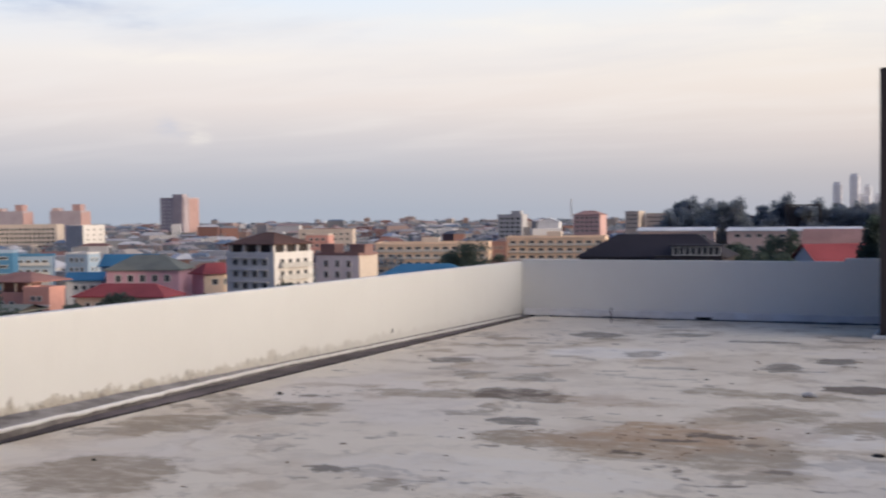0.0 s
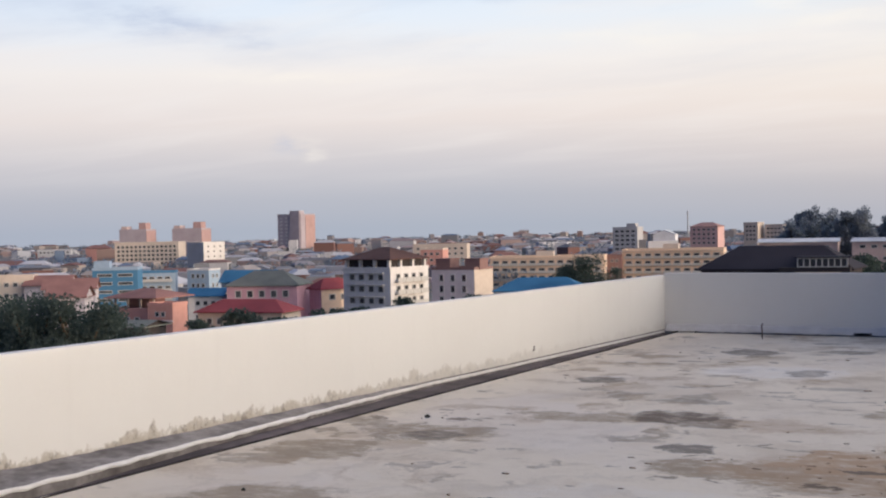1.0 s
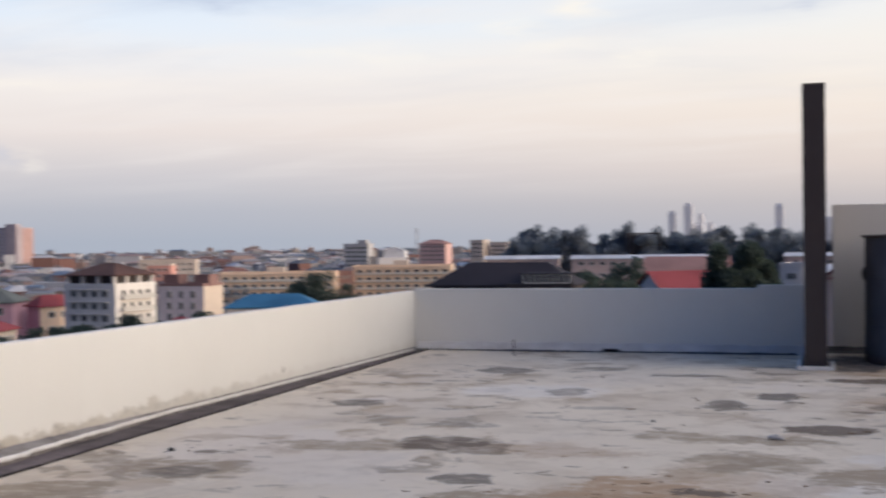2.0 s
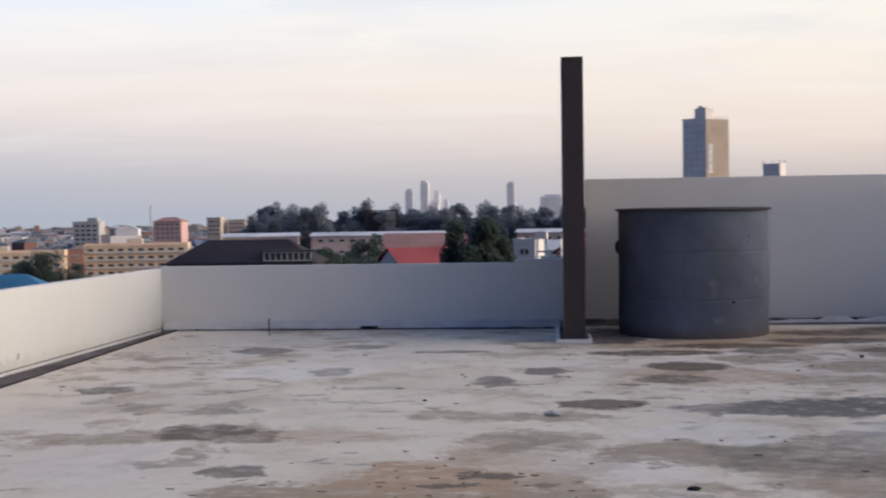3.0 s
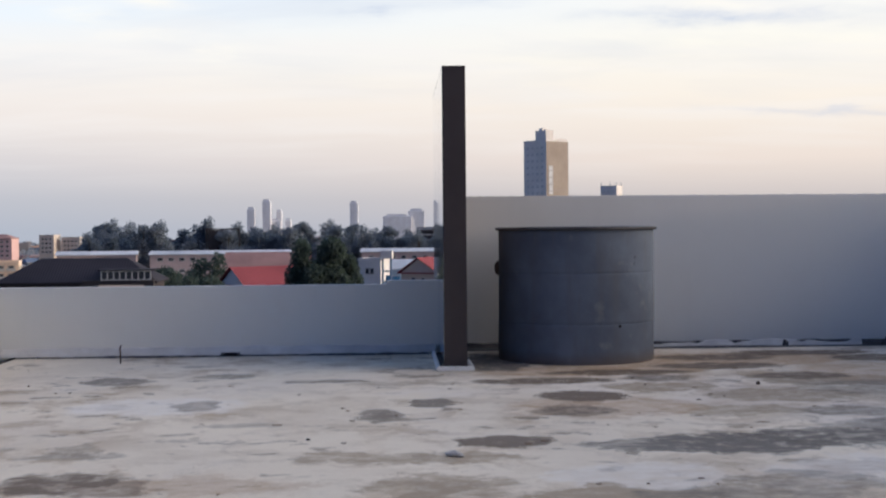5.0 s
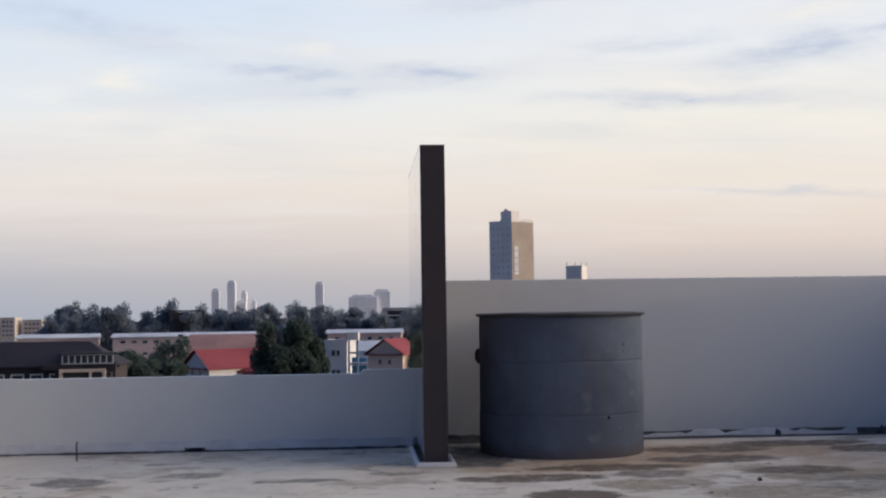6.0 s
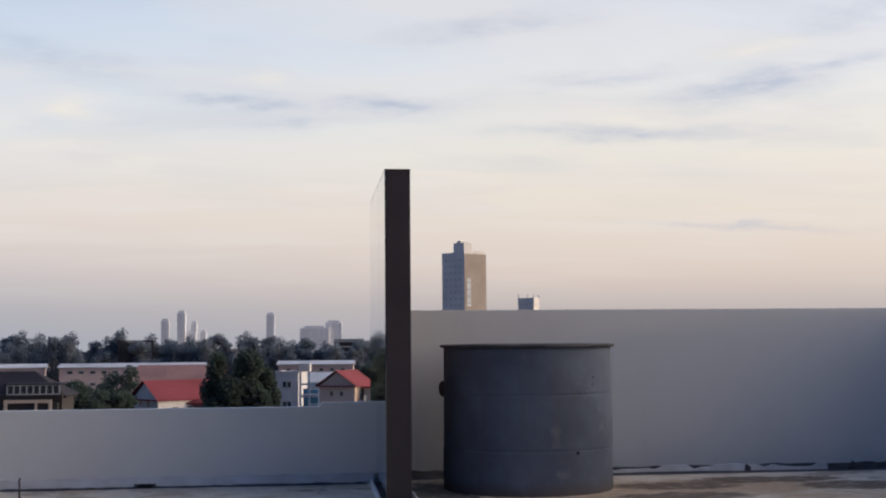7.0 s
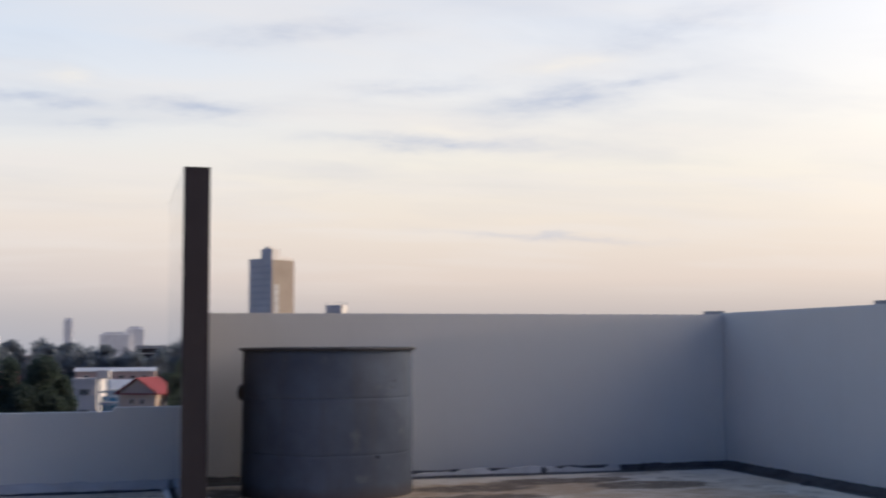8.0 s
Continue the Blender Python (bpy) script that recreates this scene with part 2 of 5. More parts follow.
def roof_screed():
    """Bare screed, patched, with tan and dark stains of many shapes and small flakes."""
    m, b, add, links = material("roof_screed", 0.8)
    where = add("ShaderNodeNewGeometry").outputs["Position"]
    wob = add("ShaderNodeTexNoise", {0: where, 2: 1.7, 3: 5.0, 4: 0.65}).outputs["Color"]
    bent = add("ShaderNodeVectorMath", {0: where, 1: add("ShaderNodeVectorMath", {0: wob, 1: (0.9, 0.9, 0.0)}, operation="MULTIPLY").outputs[0]}, operation="ADD").outputs[0]
    tone = noise_at(add, where, 0.35, 5.0, 0.6)
    c = mixed(add, ramp(add, tone, [(0.35, grey(0)), (0.65, grey(1))]), (0.715, 0.61, 0.475, 1), (0.795, 0.695, 0.55, 1))
    grain = noise_at(add, where, 22.0, 4.0, 0.6)
    c = mixed(add, math_node(add, "MULTIPLY", grain, 0.18), c, (0.42, 0.37, 0.32, 1))
    broken = math_node(add, "MULTIPLY_ADD", noise_at(add, where, 5.5, 7.0, 0.7), 2.3, -0.12)
    # broad tan patches, stronger towards the east
    east_half = add("ShaderNodeMapRange", {0: add("ShaderNodeSeparateXYZ", {0: where}).outputs[0], 1: -1.5, 2: 3.5, 3: 0.4, 4: 1.15}).outputs[0]
    tan = ramp(add, noise_at(add, bent, 0.42, 3.0, 0.5, 0.6), [(0.52, grey(0)), (0.56, grey(0.65)), (0.66, grey(1.0))])
    c = mixed(add, math_node(add, "MULTIPLY", math_node(add, "MULTIPLY", tan, broken), math_node(add, "MULTIPLY", east_half, 0.40)), c, (0.36, 0.255, 0.155, 1))
    pale = ramp(add, noise_at(add, add("ShaderNodeMapping", {0: bent, 1: (7, 3, 0)}).outputs[0], 0.30, 4.0, 0.55, 0.4), [(0.56, grey(0)), (0.62, grey(1))])
    c = mixed(add, math_node(add, "MULTIPLY", pale, 0.5), c, (0.70, 0.62, 0.54, 1))
    spot = ramp(add, noise_at(add, add("ShaderNodeMapping", {0: bent, 1: (1.5, 9, 0)}).outputs[0], 0.85, 4.0, 0.6, 0.3), [(0.60, grey(0)), (0.63, grey(1))])
    c = mixed(add, math_node(add, "MULTIPLY", math_node(add, "MULTIPLY", spot, broken), 0.5), c, (0.165, 0.115, 0.075, 1))
    fine = add("ShaderNodeTexNoise", {0: where, 2: 6.5, 3: 6.0, 4: 0.7}).outputs["Color"]
    rough_at = add("ShaderNodeVectorMath", {0: bent, 1: add("ShaderNodeVectorMath", {0: fine, 1: (0.35, 0.35, 0.0)}, operation="MULTIPLY").outputs[0]}, operation="ADD").outputs[0]
    # ochre mottling where water stood, and the rims that it left
    zone = ramp(add, noise_at(add, add("ShaderNodeMapping", {0: where, 1: (13, 2, 0)}).outputs[0], 0.33, 3.0), [(0.44, grey(0)), (0.58, grey(1))])
    mottle = ramp(add, noise_at(add, rough_at, 1.9, 6.0, 0.62), [(0.50, grey(0)), (0.60, grey(1))])
    c = mixed(add, math_node(add, "MULTIPLY", math_node(add, "MULTIPLY", mottle, zone), 0.62), c, (0.36, 0.245, 0.14, 1))
    small = ramp(add, noise_at(add, add("ShaderNodeMapping", {0: rough_at, 1: (2, 23, 0), 3: (0.7, 1.2, 1)}).outputs[0], 3.4, 6.0, 0.66), [(0.52, grey(0)), (0.66, grey(1))])
    c = mixed(add, math_node(add, "MULTIPLY", small, math_node(add, "MULTIPLY", east_half, 0.55)), c, (0.37, 0.275, 0.18, 1))
    rimmed = ramp(add, noise_at(add, add("ShaderNodeMapping", {0: rough_at, 1: (5, 17, 0)}).outputs[0], 0.55, 2.0, 0.4), [(0.515, grey(0)), (0.525, grey(1)), (0.532, grey(0.5)), (0.55, grey(0))])
    c = mixed(add, math_node(add, "MULTIPLY", rimmed, 0.16), c, (0.22, 0.18, 0.14, 1))
    dust = ramp(add, noise_at(add, add("ShaderNodeMapping", {0: rough_at, 1: (9, 31, 0)}).outputs[0], 0.8, 5.0, 0.6), [(0.56, grey(0)), (0.68, grey(1))])
    c = mixed(add, math_node(add, "MULTIPLY", dust, 0.4), c, (0.74, 0.655, 0.555, 1))
    # dark flakes and crumbs
    fl = noise_at(add, add("ShaderNodeMapping", {0: where, 1: (3, 1, 0), 2: (0, 0, 0.2), 3: (0.6, 1.0, 1.0)}).outputs[0], 4.2, 5.0, 0.62, 0.3)
    patch = ramp(add, noise_at(add, add("ShaderNodeMapping", {0: where, 1: (21, 4, 0)}).outputs[0], 0.4, 3.0), [(0.45, grey(0)), (0.55, grey(1))])
    flake = math_node(add, "MULTIPLY", ramp(add, fl, [(0.595, grey(0)), (0.635, grey(1))]), patch)
    c = mixed(add, math_node(add, "MULTIPLY", flake, 0.8), c, (0.16, 0.115, 0.08, 1))
    # the large stains and one painted shade, each at its own place: x, y, half length, half width, strength, colour
    wob2 = add("ShaderNodeTexNoise", {0: where, 2: 2.6, 3: 8.0, 4: 0.72}).outputs["Color"]
    bent2 = add("ShaderNodeVectorMath", {0: where, 1: add("ShaderNodeVectorMath", {0: wob2, 1: (1.1, 1.1, 0.0)}, operation="MULTIPLY").outputs[0]}, operation="ADD").outputs[0]
    ochre = (0.42, 0.27, 0.15, 1)
    brown, dusk, chalk = (0.135, 0.092, 0.06, 1), (0.115, 0.098, 0.085, 1), (0.76, 0.70, 0.625, 1)
    olive, grit = (0.34, 0.26, 0.175, 1), (0.175, 0.138, 0.105, 1)
    wob3 = add("ShaderNodeTexNoise", {0: where, 2: 4.5, 3: 7.0, 4: 0.68}).outputs["Color"]
    bent3 = add("ShaderNodeVectorMath", {0: where, 1: add("ShaderNodeVectorMath", {0: wob3, 1: (0.5, 0.5, 0.0)}, operation="MULTIPLY").outputs[0]}, operation="ADD").outputs[0]
    ragged = math_node(add, "MULTIPLY_ADD", noise_at(add, add("ShaderNodeMapping", {0: where, 3: (0.55, 1.3, 1.0)}).outputs[0], 9.0, 6.0, 0.7), 2.6, math_node(add, "MULTIPLY_ADD", broken, 0.9, -1.3))
    for rows, tint, bend, shift in ((PALE_STAINS, chalk, bent2, 0.55), (TAN_STAINS, olive, bent2, 0.55), (OCHRE_STAINS, ochre, bent2, 0.55), (BROWN_STAINS, brown, bent3, 0.25), (DARK_STAINS_AND_SHADE, dusk, bent2, 0.55), (SPOTS, grit, bent3, 0.25)):
        cover = 0.0
        for x, y, a, w, s in rows:
            off = add("ShaderNodeVectorMath", {0: bend, 1: (x + shift, y + shift, 0)}, operation="SUBTRACT").outputs[0]
            off = add("ShaderNodeVectorMath", {0: off, 1: (1 / a, 1 / w, 0)}, operation="MULTIPLY").outputs[0]
            r = add("ShaderNodeVectorMath", {0: off}, operation="LENGTH").outputs["Value"]
            edge = math_node(add, "MULTIPLY_ADD", r, -s / 0.22, s * 1.12 / 0.22)
            cover = math_node(add, "MAXIMUM", cover, math_node(add, "MINIMUM", edge, s))
        c = mixed(add, math_node(add, "MINIMUM", math_node(add, "MULTIPLY", cover, ragged), 0.92), c, tint)
    links.new(c, b.inputs["Base Color"])
    wet = ramp(add, tone, [(0.4, grey(0.62)), (0.7, grey(0.9))])
    links.new(wet, b.inputs["Roughness"])
    bumped(add, links, b, noise_at(add, where, 9.0, 7.0, 0.7), 0.4, 0.02)
    return m


# x, y, half length, half width, strength
OCHRE_STAINS = ((0.45, 6.25, 0.55, 0.45, 0.90), (0.30, 5.85, 0.8, 0.45, 0.48), (1.0, 6.6, 0.5, 0.4, 0.36), (2.6, 10.6, 0.8, 0.6, 0.54), (4.7, 14.3, 1.5, 0.8, 0.72), (6.4, 12.8, 1.3, 0.9, 0.54), (3.0, 13.3, 1.2, 0.5, 0.60), (-0.6, 7.6, 0.9, 0.25, 0.42))
PALE_STAINS = ((-1.4, 11.0, 0.75, 0.6, 0.7), (2.3, 7.65, 0.6, 0.4, 0.6), (1.5, 6.6, 0.5, 0.4, 0.5), (4.0, 7.7, 0.9, 0.45, 0.55), (1.9, 5.5, 0.8, 0.3, 0.4), (-0.3, 4.6, 1.2, 0.4, 0.35))
TAN_STAINS = ((2.0, 7.0, 0.6, 0.38, 1.01), (1.0, 7.45, 0.45, 0.4, 0.72), (0.85, 8.4, 0.8, 0.2, 0.72), (-0.15, 5.75, 0.75, 0.35, 0.94), (1.05, 5.65, 0.4, 0.35, 1.01), (-2.6, 3.6, 0.55, 0.6, 0.87), (-3.3, 5.35, 0.42, 0.4, 0.87), (0.6, 5.5, 0.9, 0.32, 0.65), (-2.1, 7.5, 0.6, 0.25, 0.72),
              (3.2, 6.3, 0.9, 0.6, 0.72), (3.4, 11.9, 0.6, 0.35, 0.87), (4.4, 11.2, 0.7, 0.4, 0.87), (5.3, 12.2, 0.8, 0.45, 0.87), (0.9, 12.4, 0.6, 0.2, 0.58), (-2.9, 6.4, 0.5, 0.3, 0.72), (3.7, 10.3, 0.6, 0.3, 0.72))
BROWN_STAINS = ((2.5, 11.3, 0.40, 0.36, 1.42), (2.3, 10.4, 0.36, 0.3, 0.75), (1.55, 9.0, 0.34, 0.24, 1.42), (-1.35, 7.75, 0.36, 0.32, 0.93), (-1.0, 7.55, 0.25, 0.25, 0.60), (2.3, 12.5, 0.7, 0.25, 1.05), (3.2, 13.1, 0.8, 0.22, 1.05), (4.4, 13.6, 0.7, 0.3, 1.05),
                (5.8, 14.9, 0.9, 0.3, 1.05), (4.6, 14.5, 0.7, 0.35, 0.98), (6.6, 14.2, 0.7, 0.4, 1.05), (5.0, 12.6, 0.5, 0.3, 0.90), (0.75, 6.3, 0.22, 0.09, 1.20), (0.3, 5.5, 0.12, 0.06, 1.35), (0.55, 6.05, 0.2, 0.06, 1.20))
# first entry puts the shade between fin and tank into the floor colour
DARK_STAINS_AND_SHADE = ((1.95, 14.3, 0.4, 0.9, 1.04), (2.5, 8.72, 0.5, 0.26, 0.72), (3.2, 8.75, 0.75, 0.42, 1.04), (4.2, 8.9, 0.9, 0.4, 0.85), (5.4, 9.4, 1.2, 0.5, 0.65), (2.8, 6.85, 0.65, 0.5, 0.49), (3.3, 7.4, 0.5, 0.3, 0.45), (5.6, 7.2, 1.7, 0.9, 0.36), (6.0, 11.6, 1.4, 0.6, 0.45))
SPOTS = ((1.1, 11.0, 0.21, 0.25, 1.28), (0.64, 10.3, 0.20, 0.38, 0.94), (-2.1, 12.85, 0.34, 0.3, 0.88), (-0.82, 6.4, 0.19, 0.2, 1.01), (-1.32, 4.36, 0.17, 0.11, 1.08), (-2.86, 9.81, 0.27, 0.24, 0.88), (-2.83, 6.23, 0.28, 0.2, 0.68), (0.1, 12.6, 0.45, 0.12, 0.81), (-1.0, 13.2, 0.3, 0.2, 0.68), (-1.0, 11.0, 0.22, 0.3, 0.61),
         (1.0, 13.0, 0.25, 0.15, 0.68), (-0.5, 9.9, 0.3, 0.12, 0.41), (3.5, 12.6, 0.35, 0.3, 0.81), (-1.5, 8.6, 0.35, 0.12, 0.54), (4.6, 10.2, 0.4, 0.25, 0.68))

PAINT = parapet_paint()
SCREED = roof_screed()
BITUMEN = weathered("bitumen", (0.045, 0.042, 0.045), (0.13, 0.125, 0.12), 0.75, 1.6, 14.0, 0.6)
MORTAR = weathered("gutter_mortar", (0.20, 0.185, 0.18), (0.085, 0.075, 0.075), 0.85, 1.3, 8.0, 0.8)
GUTTER_BED = weathered("gutter_silt", (0.145, 0.12, 0.125), (0.03, 0.024, 0.026), 0.8, 1.3, 8.0, 0.8)
LEDGE = weathered("stained_ledge", (0.30, 0.28, 0.275), (0.07, 0.06, 0.06), 0.85, 2.6, 11.0, 0.95)
BEAD_BLACK = weathered("bead_black", (0.014, 0.011, 0.012), (0.035, 0.027, 0.027), 0.9, 1.6, 14.0, 0.6)
SPLASHED = weathered("splashed_fillet", (0.68, 0.66, 0.63), (0.46, 0.43, 0.40), 0.85, 1.1, 6.0, 0.8)
WHITE_EDGE = weathered("whitewash", (0.80, 0.78, 0.75), (0.45, 0.42, 0.38), 0.8, 2.0, 11.0, 0.35)
CLADDING = weathered("brown_panel", (0.047, 0.036, 0.037), (0.066, 0.053, 0.053), 0.5, 0.5, 5.0, 0.5)
GLOSSY, gb, ga, gl = material("polished_dark_panel", 0.06, 0.0, 0.8)
gw = ga("ShaderNodeTexCoord").outputs["Object"]
gl.new(mixed(ga, noise_at(ga, gw, 0.8), (0.03, 0.026, 0.028, 1), (0.055, 0.05, 0.05, 1)), gb.inputs["Base Color"])
gb.inputs["Coat Weight"].default_value, gb.inputs["Coat Roughness"].default_value = 1.0, 0.03
FLAKE = weathered("dark_flakes", (0.25, 0.17, 0.11), (0.33, 0.24, 0.16), 0.9, 1.5, 9.0, 0.7)
RUST = weathered("rusty_iron", (0.07, 0.045, 0.035), (0.15, 0.07, 0.035), 0.8, 8.0, 60.0, 0.8)
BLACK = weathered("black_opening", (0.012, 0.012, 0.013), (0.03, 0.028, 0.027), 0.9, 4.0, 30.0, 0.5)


def ring_concrete():
    m, b, add, links = material("ring_concrete", 0.85)
    where = add("ShaderNodeTexCoord").outputs["Object"]
    big = noise_at(add, where, 1.3, 6.0, 0.6)
    run = noise_at(add, add("ShaderNodeMapping", {0: where, 3: (4.0, 4.0, 0.5)}).outputs[0], 1.5, 5.0, 0.6)
    c = mixed(add, ramp(add, big, [(0.35, grey(0)), (0.7, grey(1))]), (0.150, 0.172, 0.216, 1), (0.092, 0.106, 0.136, 1))
    c = mixed(add, math_node(add, "MULTIPLY", ramp(add, run, [(0.5, grey(0)), (0.72, grey(1))]), 0.5), c, (0.125, 0.12, 0.12, 1))
    lime = ramp(add, noise_at(add, add("ShaderNodeMapping", {0: where, 1: (5, 2, 1)}).outputs[0], 2.6, 5.0, 0.65), [(0.6, grey(0)), (0.75, grey(1))])
    c = mixed(add, math_node(add, "MULTIPLY", lime, 0.4), c, (0.33, 0.315, 0.30, 1))
    z = add("ShaderNodeSeparateXYZ", {0: where}).outputs[2]
    rag = math_node(add, "MULTIPLY_ADD", big, -0.16, 0.08)
    c = mixed(add, math_node(add, "MULTIPLY", ramp(add, math_node(add, "ADD", z, rag), [(0.02, grey(1)), (0.16, grey(0))]), 0.8), c, (0.115, 0.09, 0.075, 1))
    links.new(c, b.inputs["Base Color"])
    bumped(add, links, b, noise_at(add, where, 16.0, 6.0, 0.7), 0.35, 0.01)
    return m


RING = ring_concrete()
LIP = weathered("dark_concrete", (0.10, 0.095, 0.095), (0.05, 0.045, 0.045), 0.9, 3.0, 14.0, 0.6)
GLASS, wb, wadd, wl = material("window_glass", 0.12, 0.0, 0.6)
wl.new(mixed(wadd, wadd("ShaderNodeObjectInfo").outputs["Random"], (0.03, 0.034, 0.042, 1), (0.10, 0.105, 0.115, 1)), wb.inputs["Base Color"])
# panes almost as pale as the panels: haze put into the colour
FAR_GLASS = weathered("haze_paled_window", (0.66, 0.63, 0.60), (0.50, 0.49, 0.49), 0.4, 0.3, 2.0, 0.5, 0.6)
FRAME = weathered("window_frame", (0.55, 0.54, 0.52), (0.35, 0.34, 0.33), 0.6, 0.4, 2.0, 0.4)
STEEL = weathered("galvanised_steel", (0.42, 0.44, 0.47), (0.28, 0.28, 0.29), 0.5, 0.4, 2.0, 0.5)


def wall_paint(name, r, g, b):
    return weathered(name, (r, g, b), (r * 0.62, g * 0.6, b * 0.58), 0.85, 0.09, 0.9, 0.45)


def roof_cover(name, r, g, b):
    """Sheet or tile roofing with fine ribs."""
    m, bs, add, links = material(name, 0.8, 0.0, 0.12)
    where = add("ShaderNodeTexCoord").outputs["Object"]
    big = noise_at(add, where, 0.12, 5.0, 0.6)
    c = mixed(add, ramp(add, big, [(0.35, grey(0)), (0.7, grey(1))]), (r, g, b, 1), (r * 0.6, g * 0.62, b * 0.65, 1))
    ribs = add("ShaderNodeTexWave", {0: where, 1: 1.1, 2: 1.2, 3: 2.0}).outputs["Fac"]
    c = mixed(add, math_node(add, "MULTIPLY", ribs, 0.25), c, (r * 0.5, g * 0.5, b * 0.5, 1))
    links.new(c, bs.inputs["Base Color"])
    bumped(add, links, bs, ribs, 0.3, 0.05)
    return m


P_WHITE = wall_paint("white_render", 0.70, 0.68, 0.67)
P_CREAM = wall_paint("cream_render", 0.61, 0.525, 0.455)
P_YELLOW = wall_paint("yellow_render", 0.78, 0.60, 0.46)
P_GREY = wall_paint("grey_render", 0.48, 0.48, 0.50)
P_BLUE = wall_paint("blue_render", 0.075, 0.21, 0.36)
P_PALE_BLUE = wall_paint("pale_blue_render", 0.33, 0.43, 0.55)
P_PINK = wall_paint("pink_render", 0.60, 0.36, 0.43)
# blush is salmon lightened for distance, haze put into the colour
P_BLUSH = wall_paint("haze_paled_blush", 0.64, 0.43, 0.41)
P_SALMON = wall_paint("salmon_render", 0.60, 0.32, 0.275)
P_MAUVE = wall_paint("mauve_render", 0.74, 0.655, 0.66)
P_BRICK = wall_paint("red_brown_render", 0.27, 0.165, 0.155)
P_DARK = wall_paint("dark_boarding", 0.055, 0.048, 0.05)
P_SUNLIT_TAN = wall_paint("sunlit_tan_panels", 0.40, 0.34, 0.29)
# slate, russet and rose are lightened for far walls, haze put into the colour
P_SLATE = wall_paint("slate_render", 0.43, 0.38, 0.42)
P_RUSSET = wall_paint("russet_render", 0.46, 0.31, 0.295)
P_ROSE = wall_paint("pale_rose_render", 0.56, 0.44, 0.42)
# tower and distant walls: near-white, distance haze put into the base colour
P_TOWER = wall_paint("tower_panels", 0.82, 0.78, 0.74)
P_DISTANT = wall_paint("haze_paled_facade", 0.80, 0.81, 0.85)
R_RED = roof_cover("red_tiles", 0.32, 0.078, 0.088)
R_TERRA = roof_cover("terracotta_tiles", 0.36, 0.19, 0.165)
R_FADED = roof_cover("faded_terracotta_tiles", 0.46, 0.27, 0.24)
R_BLUE = roof_cover("blue_sheeting", 0.06, 0.20, 0.36)
R_GREY = roof_cover("grey_green_tiles", 0.20, 0.21, 0.19)
R_BROWN = roof_cover("brown_tiles", 0.13, 0.075, 0.065)
R_DARK = roof_cover("dark_shingles", 0.040, 0.036, 0.046)
R_WHITE = roof_cover("white_sheeting", 0.72, 0.73, 0.75)
BARK = weathered("bark", (0.12, 0.09, 0.065), (0.05, 0.04, 0.03), 0.9, 2.0, 9.0, 0.7)


def leaves(name, a, b):
    m, bs, add, links = material(name, 0.85, 0.0, 0.08)
    geo = add("ShaderNodeNewGeometry")
    c = mixed(add, geo.outputs["Random Per Island"], (*a, 1), (*b, 1))
    c = mixed(add, math_node(add, "MULTIPLY", noise_at(add, geo.outputs["Position"], 0.35, 3.0), 0.5), c, (a[0] * 0.5, a[1] * 0.5, a[2] * 0.5, 1))
    links.new(c, bs.inputs["Base Color"])
    thin = add("ShaderNodeBsdfTranslucent", {0: mixed(add, 1.0, c, (1.5, 1.6, 1.3, 1), "MULTIPLY")})
    both = add("ShaderNodeMixShader", {0: 0.45, 1: bs.outputs[0], 2: thin.outputs[0]})
    links.new(both.outputs[0], m.node_tree.nodes["Material Output"].inputs[0])
    return m


LEAF = leaves("broad_leaves", (0.066, 0.090, 0.088), (0.098, 0.122, 0.115))
# needles lightened and blued, so distance haze sits in their colour
NEEDLE = leaves("haze_blued_needles", (0.195, 0.22, 0.29), (0.235, 0.26, 0.33))


# ---- builders ----
def box(bm, x0, x1, y0, y1, z0, z1):
    v = [bm.verts.new((x, y, z)) for z in (z0, z1) for x, y in ((x0, y0), (x1, y0), (x1, y1), (x0, y1))]
    for f in ((3, 2, 1, 0), (4, 5, 6, 7), (0, 1, 5, 4), (1, 2, 6, 5), (2, 3, 7, 6), (3, 0, 4, 7)):
        bm.faces.new([v[i] for i in f])
    return v


def shape(*boxes, bevel=0.0, segments=2):
    bm = bmesh.new()
    for b in boxes:
        box(bm, *b)
    if bevel:
        bmesh.ops.bevel(bm, geom=bm.edges[:], offset=bevel, segments=segments, affect="EDGES")
    return bm


def mesh_of(name, bm, *mats):
    me = bpy.data.meshes.new(name)
    bmesh.ops.recalc_face_normals(bm, faces=bm.faces)
    bm.to_mesh(me)
    bm.free()
    for m in mats:
        me.materials.append(m)
    return me


def part(name, bm, mat, parent, label=""):
    ob = new(name, mesh_of(name, bm, mat))
    ob.parent = parent
    return tagged(ob, label)


def thing(name, label, category, m=Matrix(), group="", kind=""):
    ob = new(name)
    ob.empty_display_size = 0.2
    ob.matrix_world = m
    return tagged(ob, label, category, group, kind)


def solid(name, bm, mat, label, category="", kind="", group=""):
    ob = new(name, mesh_of(name, bm, mat))
    return tagged(ob, label, category, group, kind)


